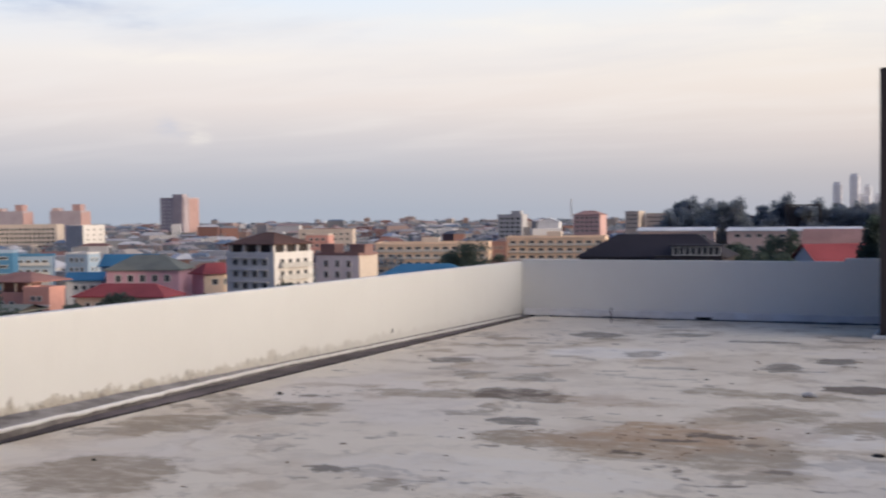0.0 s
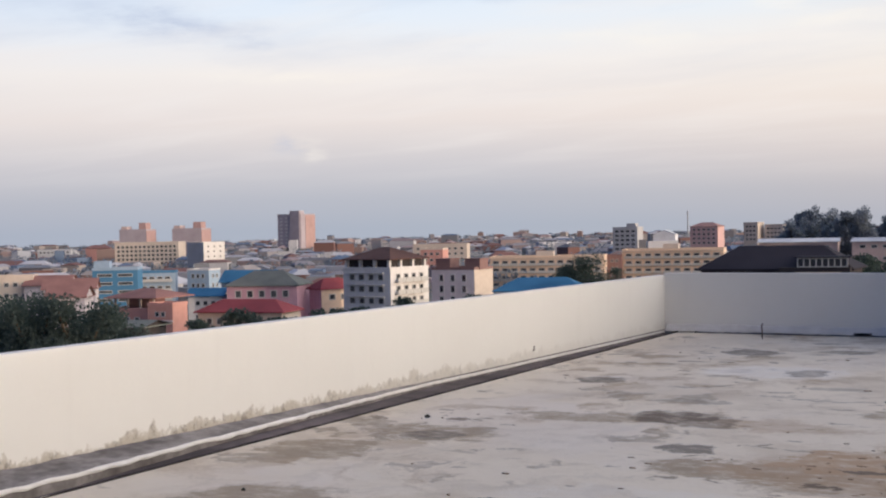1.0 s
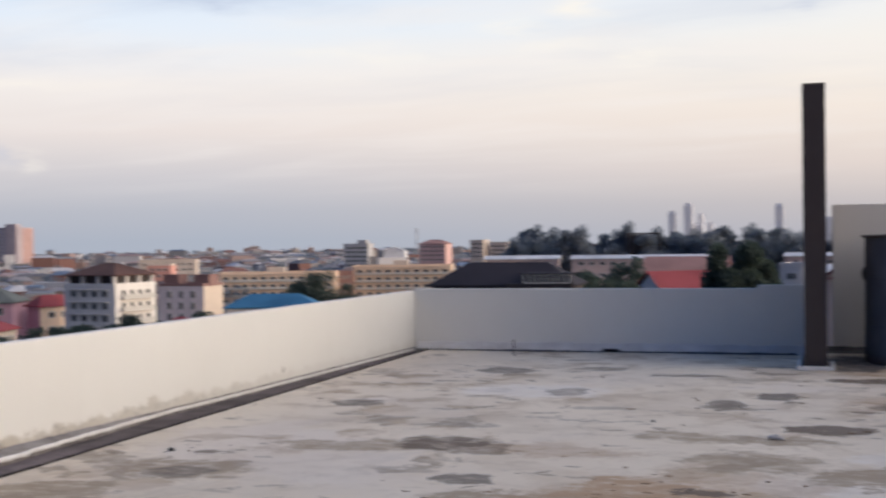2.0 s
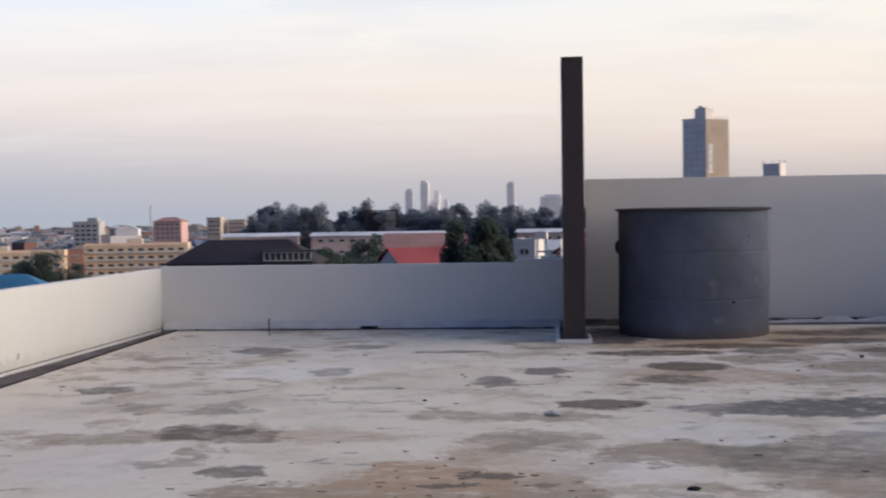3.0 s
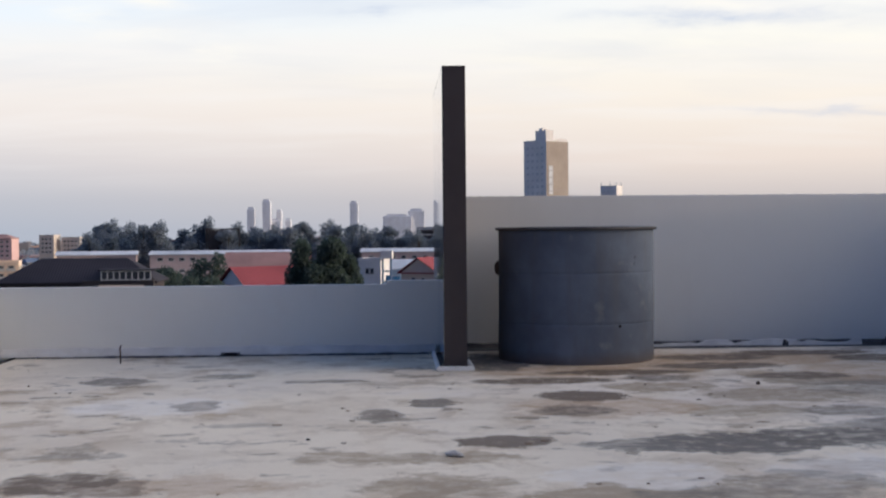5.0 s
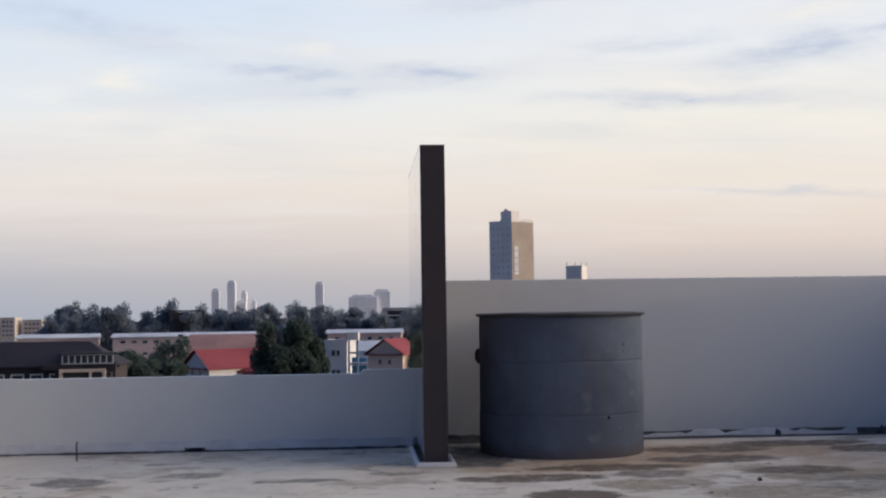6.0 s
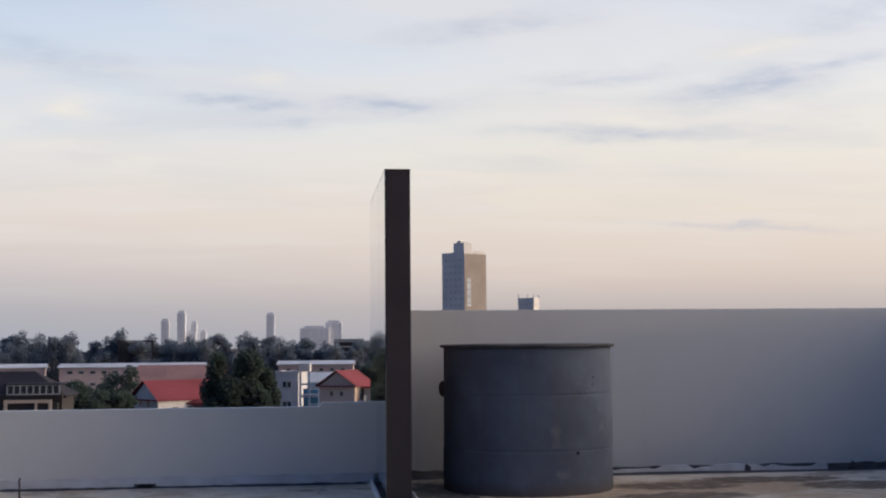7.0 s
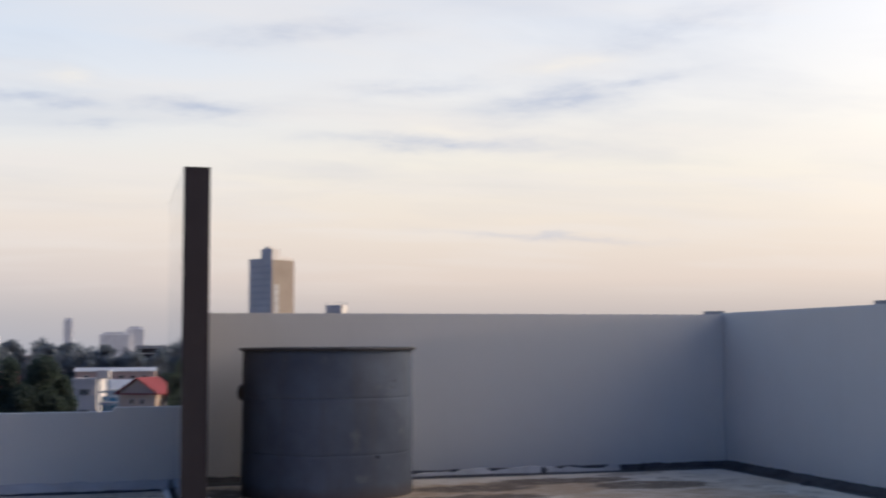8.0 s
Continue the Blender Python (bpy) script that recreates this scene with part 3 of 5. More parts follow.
def rough_strip(path, width, height, seed, step=0.12, ragged=0.25):
    """A ragged ridge along a straight line: a fillet of mortar or bitumen. path: start, end; width goes to the left of it."""
    rng = random.Random(seed)
    a, b = Vector(path[0]), Vector(path[1])
    n = max(2, int((b - a).length / step))
    along = (b - a) / n
    side = Vector((-along.y, along.x, 0)).normalized()
    bm = bmesh.new()
    rows, drift = [], 0.0
    for i in range(n + 1):
        drift = drift * 0.7 + rng.uniform(-1, 1) * ragged * 0.5
        w, h = width * (1 + drift), height * (1 + rng.uniform(-1, 1) * ragged * 0.6 + drift * 0.4)
        p = a + along * i
        rows.append([bm.verts.new(p + Vector((0, 0, -0.004))), bm.verts.new(p + Vector((0, 0, h))), bm.verts.new(p + side * w * 0.35 + Vector((0, 0, h * 0.92))),
                     bm.verts.new(p + side * w * 0.8 + Vector((0, 0, h * 0.35))), bm.verts.new(p + side * w + Vector((0, 0, -0.004)))])
    for p, q in zip(rows, rows[1:]):
        for k in range(5):
            bm.faces.new((p[k], p[(k + 1) % 5], q[(k + 1) % 5], q[k]))
    bm.faces.new(rows[0]), bm.faces.new(rows[-1][::-1])
    return bm

PALE = weathered("pale_plaster", (0.50, 0.48, 0.46), (0.25, 0.23, 0.22), 0.85, 3.0, 20.0, 0.7)

# ---- the roof ----
XL, XR, YL, YH, YB = -4.12, 8.60, 15.45, 16.08, -9.0
LOW, HIGH, FIN_L, FIN_R, FIN_Y, FIN_END = 0.872, 1.988, 1.33, 1.59, 13.54, 16.7
GROUND = -25.0


def west(y):
    """The inner face of the west parapet, which runs slightly askew."""
    return XL + 0.042 * (y - YL)


def brink(y):
    """The edge of the screed along the west gutter."""
    return -3.92 + 0.004 * (y - YL)


def moved(bm, way_x):
    """Shift each vertex across, to follow the skewed west side."""
    for v in bm.verts:
        v.co.x = way_x(v.co.x, v.co.y)
    return bm


def uneven_sheet(x0, x1, y0, y1, z, lift, seed, step=0.25):
    """A slab top with slight hollows and swells, with its sides."""
    nx, ny = max(1, int((x1 - x0) / step)), max(1, int((y1 - y0) / step))
    bm = bmesh.new()
    grid = [[bm.verts.new((x0 + (x1 - x0) * i / nx, y0 + (y1 - y0) * j / ny,
                           z + lift * (noise.noise(Vector((i * step * 0.6 + seed, j * step * 0.6, seed))) if 0 < i < nx and 0 < j < ny else 0))) for i in range(nx + 1)] for j in range(ny + 1)]
    for j in range(ny):
        for i in range(nx):
            bm.faces.new((grid[j][i], grid[j][i + 1], grid[j + 1][i + 1], grid[j + 1][i]))
    rim = [e for e in bm.edges if e.is_boundary]
    made = bmesh.ops.extrude_edge_only(bm, edges=rim)["geom"]
    for v in made:
        if isinstance(v, bmesh.types.BMVert):
            v.co.z = min(z - 0.16, -0.19)
    return bm


floor = thing("floor", "stained bare concrete screed of a flat roof", "floor", kind="structure")
part("screed", moved(uneven_sheet(-3.92, XR - 0.36, YB, YL - 0.14, 0.0, 0.012, 3.1), lambda x, y: x + (brink(y) + 3.92) * max(0.0, 1 + (-3.92 - x) / 2)), SCREED, floor)
part("screed", uneven_sheet(FIN_R + 0.02, XR - 0.36, YL - 0.14, YH - 0.50, -0.001, 0.010, 7.7), SCREED, floor)
part("slab", shape((west(YB) - 0.15, XR + 0.15, YB - 0.15, YL + 0.15, -0.50, -0.20), (FIN_R, XR + 0.15, YL + 0.15, YH + 0.15, -0.50, -0.203)), MORTAR, floor)

parapet_left = thing("wall_west", "cream painted low concrete parapet with peeling foot", "parapet", kind="structure")
part("wall", moved(shape((-0.15, 0, YB, YL + 0.15, -0.5, LOW - 0.03), bevel=0.012), lambda x, y: x + west(y)), PAINT, parapet_left)
parapet_far = thing("wall_north", "white painted low concrete parapet", "parapet", kind="structure")
bm = bmesh.new()
outline = ((XL + 0.002, -0.5), (FIN_L + 0.062, -0.5), (FIN_L + 0.062, LOW + 0.045), (FIN_L - 0.60, LOW + 0.045), (FIN_L - 0.63, LOW - 0.002), (XL + 0.002, LOW - 0.002))
ends = [[bm.verts.new((x, y, z)) for x, z in outline] for y in (YL, YL + 0.15)]
for k in range(6):
    bm.faces.new((ends[0][k], ends[0][(k + 1) % 6], ends[1][(k + 1) % 6], ends[1][k]))
bm.faces.new(ends[0][::-1]), bm.faces.new(ends[1])
part("wall", bm, PAINT, parapet_far)
wall_tall = thing("wall_north_tall", "tall white painted rendered wall", "wall", kind="structure")
part("wall", shape((FIN_R + 0.105, XR, YH, YH + 0.15, -0.5, HIGH), bevel=0.012), PAINT, wall_tall)
wall_right = thing("wall_east", "tall white painted rendered wall in shade", "wall", kind="structure")
part("wall", shape((XR + 0.001, XR + 0.15, YB, YH + 0.15, -0.5, HIGH + 0.02), bevel=0.012), PAINT, wall_right)
wall_back = thing("wall_south", "plain painted parapet behind", "parapet", kind="structure")
part("wall", shape((west(YB), XR, YB - 0.15, YB, -0.5, LOW), bevel=0.012), PAINT, wall_back)
body = thing("building_below", "lower storeys of the roofed building", "building", kind="structure")
part("wall", shape((west(YB) - 0.1, XR + 0.1, YB - 0.1, YL + 0.1, GROUND, -0.502)), P_WHITE, body)

# gutters along the west parapet and the tall walls
gutter = thing("gutter_west", "dark wet roof gutter with mortar bed", "gutter", kind="structure")
part("gutter_bed", moved(uneven_sheet(0, 1, YB, YL - 0.02, -0.035, 0.03, 1.3, 0.2), lambda u, y: west(y) + (brink(y) - 0.14 - west(y)) * u), GUTTER_BED, gutter)
# near-black channel, then a near-black bead on the screed edge
part("slot", moved(uneven_sheet(0, 1, YB, YL - 0.02, -0.12, 0.015, 6.3, 0.2), lambda u, y: brink(y) - 0.14 * (1 - u)), BLACK, gutter, "black slot between bed and screed")
part("bead", rough_strip(((brink(YB) + 0.04, YB + 0.05, -0.01), (brink(YL) + 0.04, YL - 0.1, -0.01)), 0.07, 0.022, 31, 0.14, 0.35), BEAD_BLACK, gutter, "near-black bead along the screed")
rng = random.Random(5)
bm = bmesh.new()
rows, drift = [], 0.0
lip = bmesh.new()
lips = []
for i in range(231):
    y = YB + 0.02 + i * (15.4 - YB) / 230
    k = min(1.0, max(0.0, (9.8 - y) / 6.0))
    drift = drift * 0.8 + rng.uniform(-0.006, 0.006)
    w = max(0.006, brink(y) - 0.48 + 0.27 * k ** 1.1 - west(y) + drift * (0.4 + k))
    xw = west(y)
    h = 0.012 + 0.036 * k + rng.uniform(-0.005, 0.005) * (0.3 + k)
    t = (0.003 + 0.019 * min(1.0, k * 2.0)) * rng.uniform(0.15, 1.5)
    rows.append([bm.verts.new((xw + 0.001, y, -0.1)), bm.verts.new((xw + 0.001, y, h + 0.02)), bm.verts.new((xw + w * 0.6, y, h)), bm.verts.new((xw + w, y, h - 0.008)), bm.verts.new((xw + w - 0.02, y, -0.1))])
    lips.append([lip.verts.new((xw + w - 0.004, y, h - 0.03)), lip.verts.new((xw + w - 0.002, y, h + 0.003)), lip.verts.new((xw + w + t * 0.7, y, h)), lip.verts.new((xw + w + t, y, h - 0.010 - t * 0.2)), lip.verts.new((xw + w + t * 0.7, y, h - 0.024 - t * 0.3))])
for m2, rr in ((bm, rows), (lip, lips)):
    for p, q in zip(rr, rr[1:]):
        for k in range(5):
            m2.faces.new((p[k], p[(k + 1) % 5], q[(k + 1) % 5], q[k]))
part("ledge", bm, LEDGE, gutter, "grey mortar ledge")
part("lip", lip, WHITE_EDGE, gutter, "chipped white painted lip")
part("gutter_mouth", uneven_sheet(-3.93, -3.55, YL - 0.14, YL, -0.04, 0.01, 2.2, 0.1), BITUMEN, gutter, "black gutter end")
gutter_tall = thing("gutter_north", "black bitumen gutter at the foot of tall walls", "gutter", kind="structure")
# black bitumen raised near floor level; its colour carries the gutter's shadow too
part("gutter_bed", uneven_sheet(FIN_R + 0.01, XR, YH - 0.50, YH, -0.008, 0.02, 4.4, 0.12), BITUMEN, gutter_tall)
part("gutter_bed", uneven_sheet(XR - 0.36, XR, YB, YH - 0.50, -0.008, 0.02, 8.4, 0.2), BITUMEN, gutter_tall)
part("upstand", rough_strip(((XR - 0.02, YH, 0.0), (FIN_R + 0.03, YH, 0.0)), 0.13, 0.05, 11), BITUMEN, gutter_tall, "ragged black bitumen upstand")
part("upstand", rough_strip(((XR, YB + 0.1, 0.0), (XR, YH - 0.05, 0.0)), 0.14, 0.06, 12), BITUMEN, gutter_tall, "ragged black bitumen upstand")
part("ledge", rough_strip(((7.0, YH - 0.12, -0.05), (FIN_R + 1.2, YH - 0.12, -0.05)), 0.06, 0.10, 13, 0.1, 0.55), SPLASHED, gutter_tall, "pale mortar ledge")
fillet = thing("baseboard_north", "pale mortar fillet along the parapet foot", "fillet", kind="structure")
part("fillet", rough_strip(((FIN_L - 0.01, YL, 0.02), (XL + 0.05, YL, 0.02)), 0.10, 0.09, 21, 0.1, 0.16), SPLASHED, fillet)
part("joint", rough_strip(((FIN_L - 0.1, YL - 0.10, -0.005), (XL + 0.5, YL - 0.10, -0.005)), 0.08, 0.02, 22, 0.08, 0.5), BITUMEN, fillet, "dirty dark joint")

# ---- the fin with its kerb ----
FIN_TURN = pose(FIN_L, FIN_Y, 0, 0, 0, -0.5) @ pose(-FIN_L, -FIN_Y, 0)
fin = thing("facade_fin", "tall dark brown clad fin standing through the parapet", "fin", FIN_TURN)
part("core", shape((FIN_L + 0.014, FIN_R - 0.004, FIN_Y + 0.006, FIN_END, -0.4, 3.335)), CLADDING, fin)
for z0, z1 in ((0.0, 2.219), (2.221, 3.35)):
    part("front_panel", shape((FIN_L + 0.012, FIN_R, FIN_Y, FIN_Y + 0.02, z0, z1), bevel=0.003), CLADDING, fin)
for y0, y1 in ((FIN_Y + 0.003, 14.70), (14.706, 15.86), (15.866, FIN_END)):
    for z0, z1 in ((0.0, 3.35),):
        part("side_panel", shape((FIN_L, FIN_L + 0.016, y0, y1, z0, z1), bevel=0.002), GLOSSY, fin, "polished dark side panel")
part("cap", shape((FIN_L + 0.002, FIN_R + 0.002, FIN_Y - 0.002, FIN_END, 3.352, 3.362)), CLADDING, fin)
kerb = thing("kerb", "low white painted kerb round the foot of a fin", "kerb", FIN_TURN)
part("front", shape((FIN_L - 0.085, FIN_R + 0.075, FIN_Y - 0.125, FIN_Y - 0.075, -0.01, 0.05), bevel=0.014), WHITE_EDGE, kerb)
part("side", shape((FIN_L - 0.085, FIN_L - 0.04, FIN_Y - 0.073, YL - 0.12, -0.01, 0.048), bevel=0.014), WHITE_EDGE, kerb)
part("side", shape((FIN_R + 0.03, FIN_R + 0.075, FIN_Y - 0.073, FIN_Y + 0.7, -0.01, 0.046), bevel=0.014), WHITE_EDGE, kerb)
# thin near-black plate between kerb and fin
part("bed", shape((FIN_L - 0.038, FIN_R + 0.028, FIN_Y - 0.073, FIN_Y - 0.004, -0.01, 0.016), (FIN_L - 0.038, FIN_L - 0.003, FIN_Y - 0.002, YL - 0.12, -0.01, 0.016)), BITUMEN, kerb, "black bed inside the kerb")

# ---- the water tank of concrete rings ----
tank = thing("water_tank", "weathered grey concrete ring water tank with thin lid", "water tank", pose(2.98, 14.66, 0))


def ring(z0, z1, r, seed, n=72):
    bm = bmesh.new()
    prof = [(r - 0.05, z0), (r - 0.002, z0), (r, z0 + 0.004), (r + 0.001, z0 + 0.03), (r + 0.003, (z0 + z1) / 2), (r + 0.001, z1 - 0.03), (r, z1 - 0.004), (r - 0.002, z1), (r - 0.05, z1)]
    loops = []
    for rr, z in prof:
        loops.append([bm.verts.new(((rr + 0.006 * noise.noise(Vector((math.cos(a) * 1.4, math.sin(a) * 1.4, z * 1.5 + seed)))) * math.cos(a),
                                    (rr + 0.006 * noise.noise(Vector((math.cos(a) * 1.4, math.sin(a) * 1.4, z * 1.5 + seed)))) * math.sin(a), z)) for a in (2 * math.pi * i / n for i in range(n))])
    for p, q in zip(loops, loops[1:] + loops[:1]):
        for i in range(n):
            bm.faces.new((p[i], p[(i + 1) % n], q[(i + 1) % n], q[i]))
    return bm


for n, (z0, z1, r) in enumerate(((-0.01, 0.4625, 0.928), (0.463, 1.0425, 0.926), (1.043, 1.535, 0.924))):
    ob = part("ring", ring(z0, z1, r, n * 3.3), RING, tank)
    for p in ob.data.polygons:
        p.use_smooth = abs(p.normal.z) < 0.6
bm = bmesh.new()
n = 72
loops = []
for rr, z in ((0.0, 1.545), (0.90, 1.536), (0.955, 1.538), (0.968, 1.556), (0.962, 1.570), (0.5, 1.576), (0.0, 1.578)):
    if rr == 0:
        loops.append([bm.verts.new((0, 0, z))])
    else:
        loops.append([bm.verts.new(((rr + 0.010 * noise.noise(Vector((math.cos(a) * 3, math.sin(a) * 3, 2)))) * math.cos(a), rr * math.sin(a), z + 0.008 * noise.noise(Vector((math.cos(a) * 2, math.sin(a) * 2, 9))))) for a in (2 * math.pi * i / n for i in range(n))])
for p, q in zip(loops, loops[1:]):
    for i in range(n):
        a, b = p[i % len(p)], p[(i + 1) % len(p)]
        c, d = q[(i + 1) % len(q)], q[i % len(q)]
        bm.faces.new([v for v in dict.fromkeys((a, b, c, d))])
part("lid", bm, LIP, tank, "thin dark concrete lid")


def drum(r, depth, n=20):
    """A short round block along -y with a softened face."""
    bm = bmesh.new()
    loops = [[bm.verts.new((rr * math.cos(2 * math.pi * i / n), y, rr * math.sin(2 * math.pi * i / n))) for i in range(n)] for rr, y in ((r, 0.06), (r, -depth + r * 0.15), (r * 0.85, -depth))]
    for p, q in zip(loops, loops[1:]):
        for i in range(n):
            bm.faces.new((p[i], p[(i + 1) % n], q[(i + 1) % n], q[i]))
    bm.faces.new(loops[0]), bm.faces.new(loops[-1][::-1])
    return bm


outlet = part("outlet", drum(0.088, 0.05), RING, tank, "dark round pipe outlet")
outlet.matrix_local = pose(-0.88, 0.28, 1.08, 0, 0, -72)
# small closed drums; their dark colour stands for the unlit inside of holes
for ang, z, r in ((-66.5, 0.44, 0.017), (-52, 1.22, 0.010), (-53, 1.15, 0.007)):
    hole = part("plug_hole", drum(r, 0.010, 10), BLACK if z < 1 else LIP, tank, "small dark plug hole")
    a = radians(ang)
    hole.matrix_local = pose(0.925 * math.cos(a), 0.925 * math.sin(a), z, 0, 0, ang + 90)

# ---- small things on the roof ----
def bar(name, label, category, pts, r, mat):
    c = bpy.data.curves.new(name, "CURVE")
    c.dimensions, c.bevel_depth, c.bevel_resolution, c.use_fill_caps = "3D", r, 2, True
    s = c.splines.new("POLY")
    s.points.add(len(pts) - 1)
    for p, q in zip(s.points, pts):
        p.co = (*q, 1)
    dg = new("tmp", c)
    me = bpy.data.meshes.new_from_object(dg.evaluated_get(bpy.context.evaluated_depsgraph_get()))
    bpy.data.objects.remove(dg)
    me.materials.clear()
    me.materials.append(mat)
    me.name = name
    return tagged(new(name, me), label, category)


bar("reinforcing_bar", "rusty steel bar sticking out of the screed", "steel bar", ((-2.45, 14.66, -0.03), (-2.45, 14.66, 0.12), (-2.455, 14.655, 0.18), (-2.44, 14.66, 0.215)), 0.009, RUST)
bar("reinforcing_bar", "short rusty wire sticking out of the parapet", "steel bar", ((west(11.2) - 0.01, 11.2, 0.12), (west(11.2) + 0.015, 11.2, 0.13), (west(11.2) + 0.015, 11.2, 0.18)), 0.006, RUST)
drain = thing("drain_outlet", "dark drain hole at the foot of the parapet", "drain")
# closed box, near-black in place of the unlit inside of the drain
part("grate", shape((-1.33, -1.15, YL - 0.15, YL - 0.02, 0.0, 0.045), bevel=0.012), BLACK, drain)
for x in (-1.355, -1.149):
    part("surround", shape((x, x + 0.024, YL - 0.155, YL - 0.01, 0.0, 0.05), bevel=0.005), LIP, drain)


def chunk(seed, sx, sy, sz):
    r = random.Random(seed)
    bm = bmesh.new()
    bmesh.ops.create_icosphere(bm, subdivisions=1, radius=1)
    for v in bm.verts:
        v.co = Vector((v.co.x * sx, v.co.y * sy, max(-0.3, v.co.z) * sz)) * r.uniform(0.65, 1.2)
    return bm


for n, (x, y, sx, sy, sz, mat, label) in enumerate((
        (1.15, 8.42, 0.085, 0.04, 0.03, PALE, "flat pale piece of broken plaster"), (1.91, 5.94, 0.045, 0.03, 0.018, BLACK, "small dark lump of debris"),
        (0.10, 9.15, 0.022, 0.02, 0.012, BLACK, "small dark lump of debris"), (7.3, YH - 0.2, 0.10, 0.07, 0.10, BITUMEN, "black lump of bitumen in the gutter"),
        (5.95, YH - 0.15, 0.06, 0.05, 0.09, BITUMEN, "black lump of bitumen in the gutter"), (XR - 0.35, 13.6, 0.10, 0.10, 0.09, BITUMEN, "black lump of bitumen in the gutter"),
        (-3.3, 6.95, 0.03, 0.03, 0.02, BLACK, "small dark lump of debris"), (-2.9, 3.95, 0.02, 0.02, 0.015, BLACK, "small dark lump of debris"), (4.35, 11.9, 0.03, 0.02, 0.03, RUST, "small rusty scrap on the screed"))):
    ob = solid("debris", chunk(n + 40, sx, sy, sz), mat, label, "debris")
    ob.location = (x, y, 0.3 * sz * 0.9 + (-0.045 if mat is BITUMEN else 0.002))
r = random.Random(77)
bm = bmesh.new()
for i in range(190):
    if i < 130:
        x, y, s = r.uniform(-3.6, 6.5), r.uniform(3.5, 14.5), r.uniform(0.005, 0.014)
    else:
        x, y, s = r.gauss(0.55, 0.5), r.gauss(6.0, 0.4), r.uniform(0.15, 1.0) ** 2 * 0.015
    q, wide, deep = r.uniform(-0.5, 0.5), r.uniform(0.9, 3.2), r.uniform(0.35, 0.8)
    c = [bm.verts.new((x + s * wide * r.uniform(0.6, 1.2) * math.cos(q + a), y + s * deep * r.uniform(0.6, 1.3) * math.sin(q + a), 0.003 + r.uniform(0, 0.003))) for a in (0, 1.1, 2.2, 3.3, 4.4, 5.4)]
    low_c = [bm.verts.new((v.co.x, v.co.y, -0.006)) for v in c]
    bm.faces.new(c)
    for j in range(6):
        bm.faces.new((c[j], low_c[j], low_c[(j + 1) % 6], c[(j + 1) % 6]))
solid("flakes", bm, FLAKE, "dark flakes of screed and leaf litter", "flakes", "stuff")

# ---- ground ----
def ground_cover():
    m, b, add, links = material("town_ground", 0.95)
    where = add("ShaderNodeNewGeometry").outputs["Position"]
    a, f = noise_at(add, where, 0.006, 5.0, 0.6), noise_at(add, where, 0.06, 5.0, 0.65)
    c = mixed(add, ramp(add, f, [(0.4, grey(0)), (0.6, grey(1))]), (0.16, 0.15, 0.14, 1), (0.07, 0.09, 0.05, 1))
    c = mixed(add, ramp(add, a, [(0.4, grey(0)), (0.65, grey(1))]), c, (0.26, 0.24, 0.24, 1))
    links.new(c, b.inputs["Base Color"])
    return m


bm = bmesh.new()
rim = [bm.verts.new((2700 * math.cos(2 * math.pi * i / 96), 2700 * math.sin(2 * math.pi * i / 96), GROUND)) for i in range(96)]
bm.faces.new(rim)
solid("ground", bm, ground_cover(), "flat built-up plain of streets and yards", "ground", "structure")

# ---- houses and blocks of the town ----
WINDOWS = {}


def window_mesh(w, h, far):
    """One framed window with a set-back pane, its face towards -y, centred."""
    if (w, h, far) not in WINDOWS:
        bm = bmesh.new()
        t = min(0.14, w * 0.12)
        loops = [[bm.verts.new((x, y, z)) for x, z in ((-a, -c), (a, -c), (a, c), (-a, c))] for a, c, y in ((w / 2, h / 2, 0.02), (w / 2, h / 2, -0.10), (w / 2 - t, h / 2 - t, -0.10), (w / 2 - t, h / 2 - t, -0.03))]
        for p, q in zip(loops, loops[1:]):
            for k in range(4):
                bm.faces.new((p[k], p[(k + 1) % 4], q[(k + 1) % 4], q[k]))
        bm.faces.new(loops[-1]).material_index = 1
        WINDOWS[w, h, far] = mesh_of("window", bm, P_TOWER if far else FRAME, FAR_GLASS if far else GLASS)
    return WINDOWS[w, h, far]


def extra_mesh(w, h, style):
    """The hood over a window, or the front of its balcony."""
    if (w, h, style) not in WINDOWS:
        if style == "shade":
            bm = shape((-w / 2 - 0.25, w / 2 + 0.25, -0.75, 0.02, h / 2 + 0.1, h / 2 + 0.25))
        else:
            x = w / 2 + 0.5
            bm = bmesh.new()
            prof = ((0.02, -0.35), (-1.0, -0.35), (-1.0, 0.6), (-0.92, 0.6), (-0.92, -0.2), (0.02, -0.2))
            ends = [[bm.verts.new((sx, y, -h / 2 + z)) for y, z in prof] for sx in (-x, x)]
            for k in range(6):
                bm.faces.new((ends[0][k], ends[0][(k + 1) % 6], ends[1][(k + 1) % 6], ends[1][k]))
            bm.faces.new(ends[0]), bm.faces.new(ends[1][::-1])
        WINDOWS[w, h, style] = mesh_of("hood" if style == "shade" else "balcony", bm, FRAME)
    return WINDOWS[w, h, style]


def openings(parent, side, length, base, rows, count, w, h, style="", storey=3.0, margin=1.2):
    """Rows of windows on the front (side 0) or the right-hand face (side 1) of a block."""
    me = window_mesh(w, h, "tower" in parent.name)
    for j in range(rows):
        for i in range(count):
            u = margin + (length - 2 * margin) * ((i + 0.5) / count)
            ob = new("window", me)
            ob.parent = parent
            z = base - storey * j
            ob.matrix_local = pose(-length + u, 0, z) if side == 0 else pose(0.06, u, z, 0, 0, 90)
            if style:
                hood = new("hood" if style == "shade" else "balcony", extra_mesh(w, h, style))
                hood.parent = ob


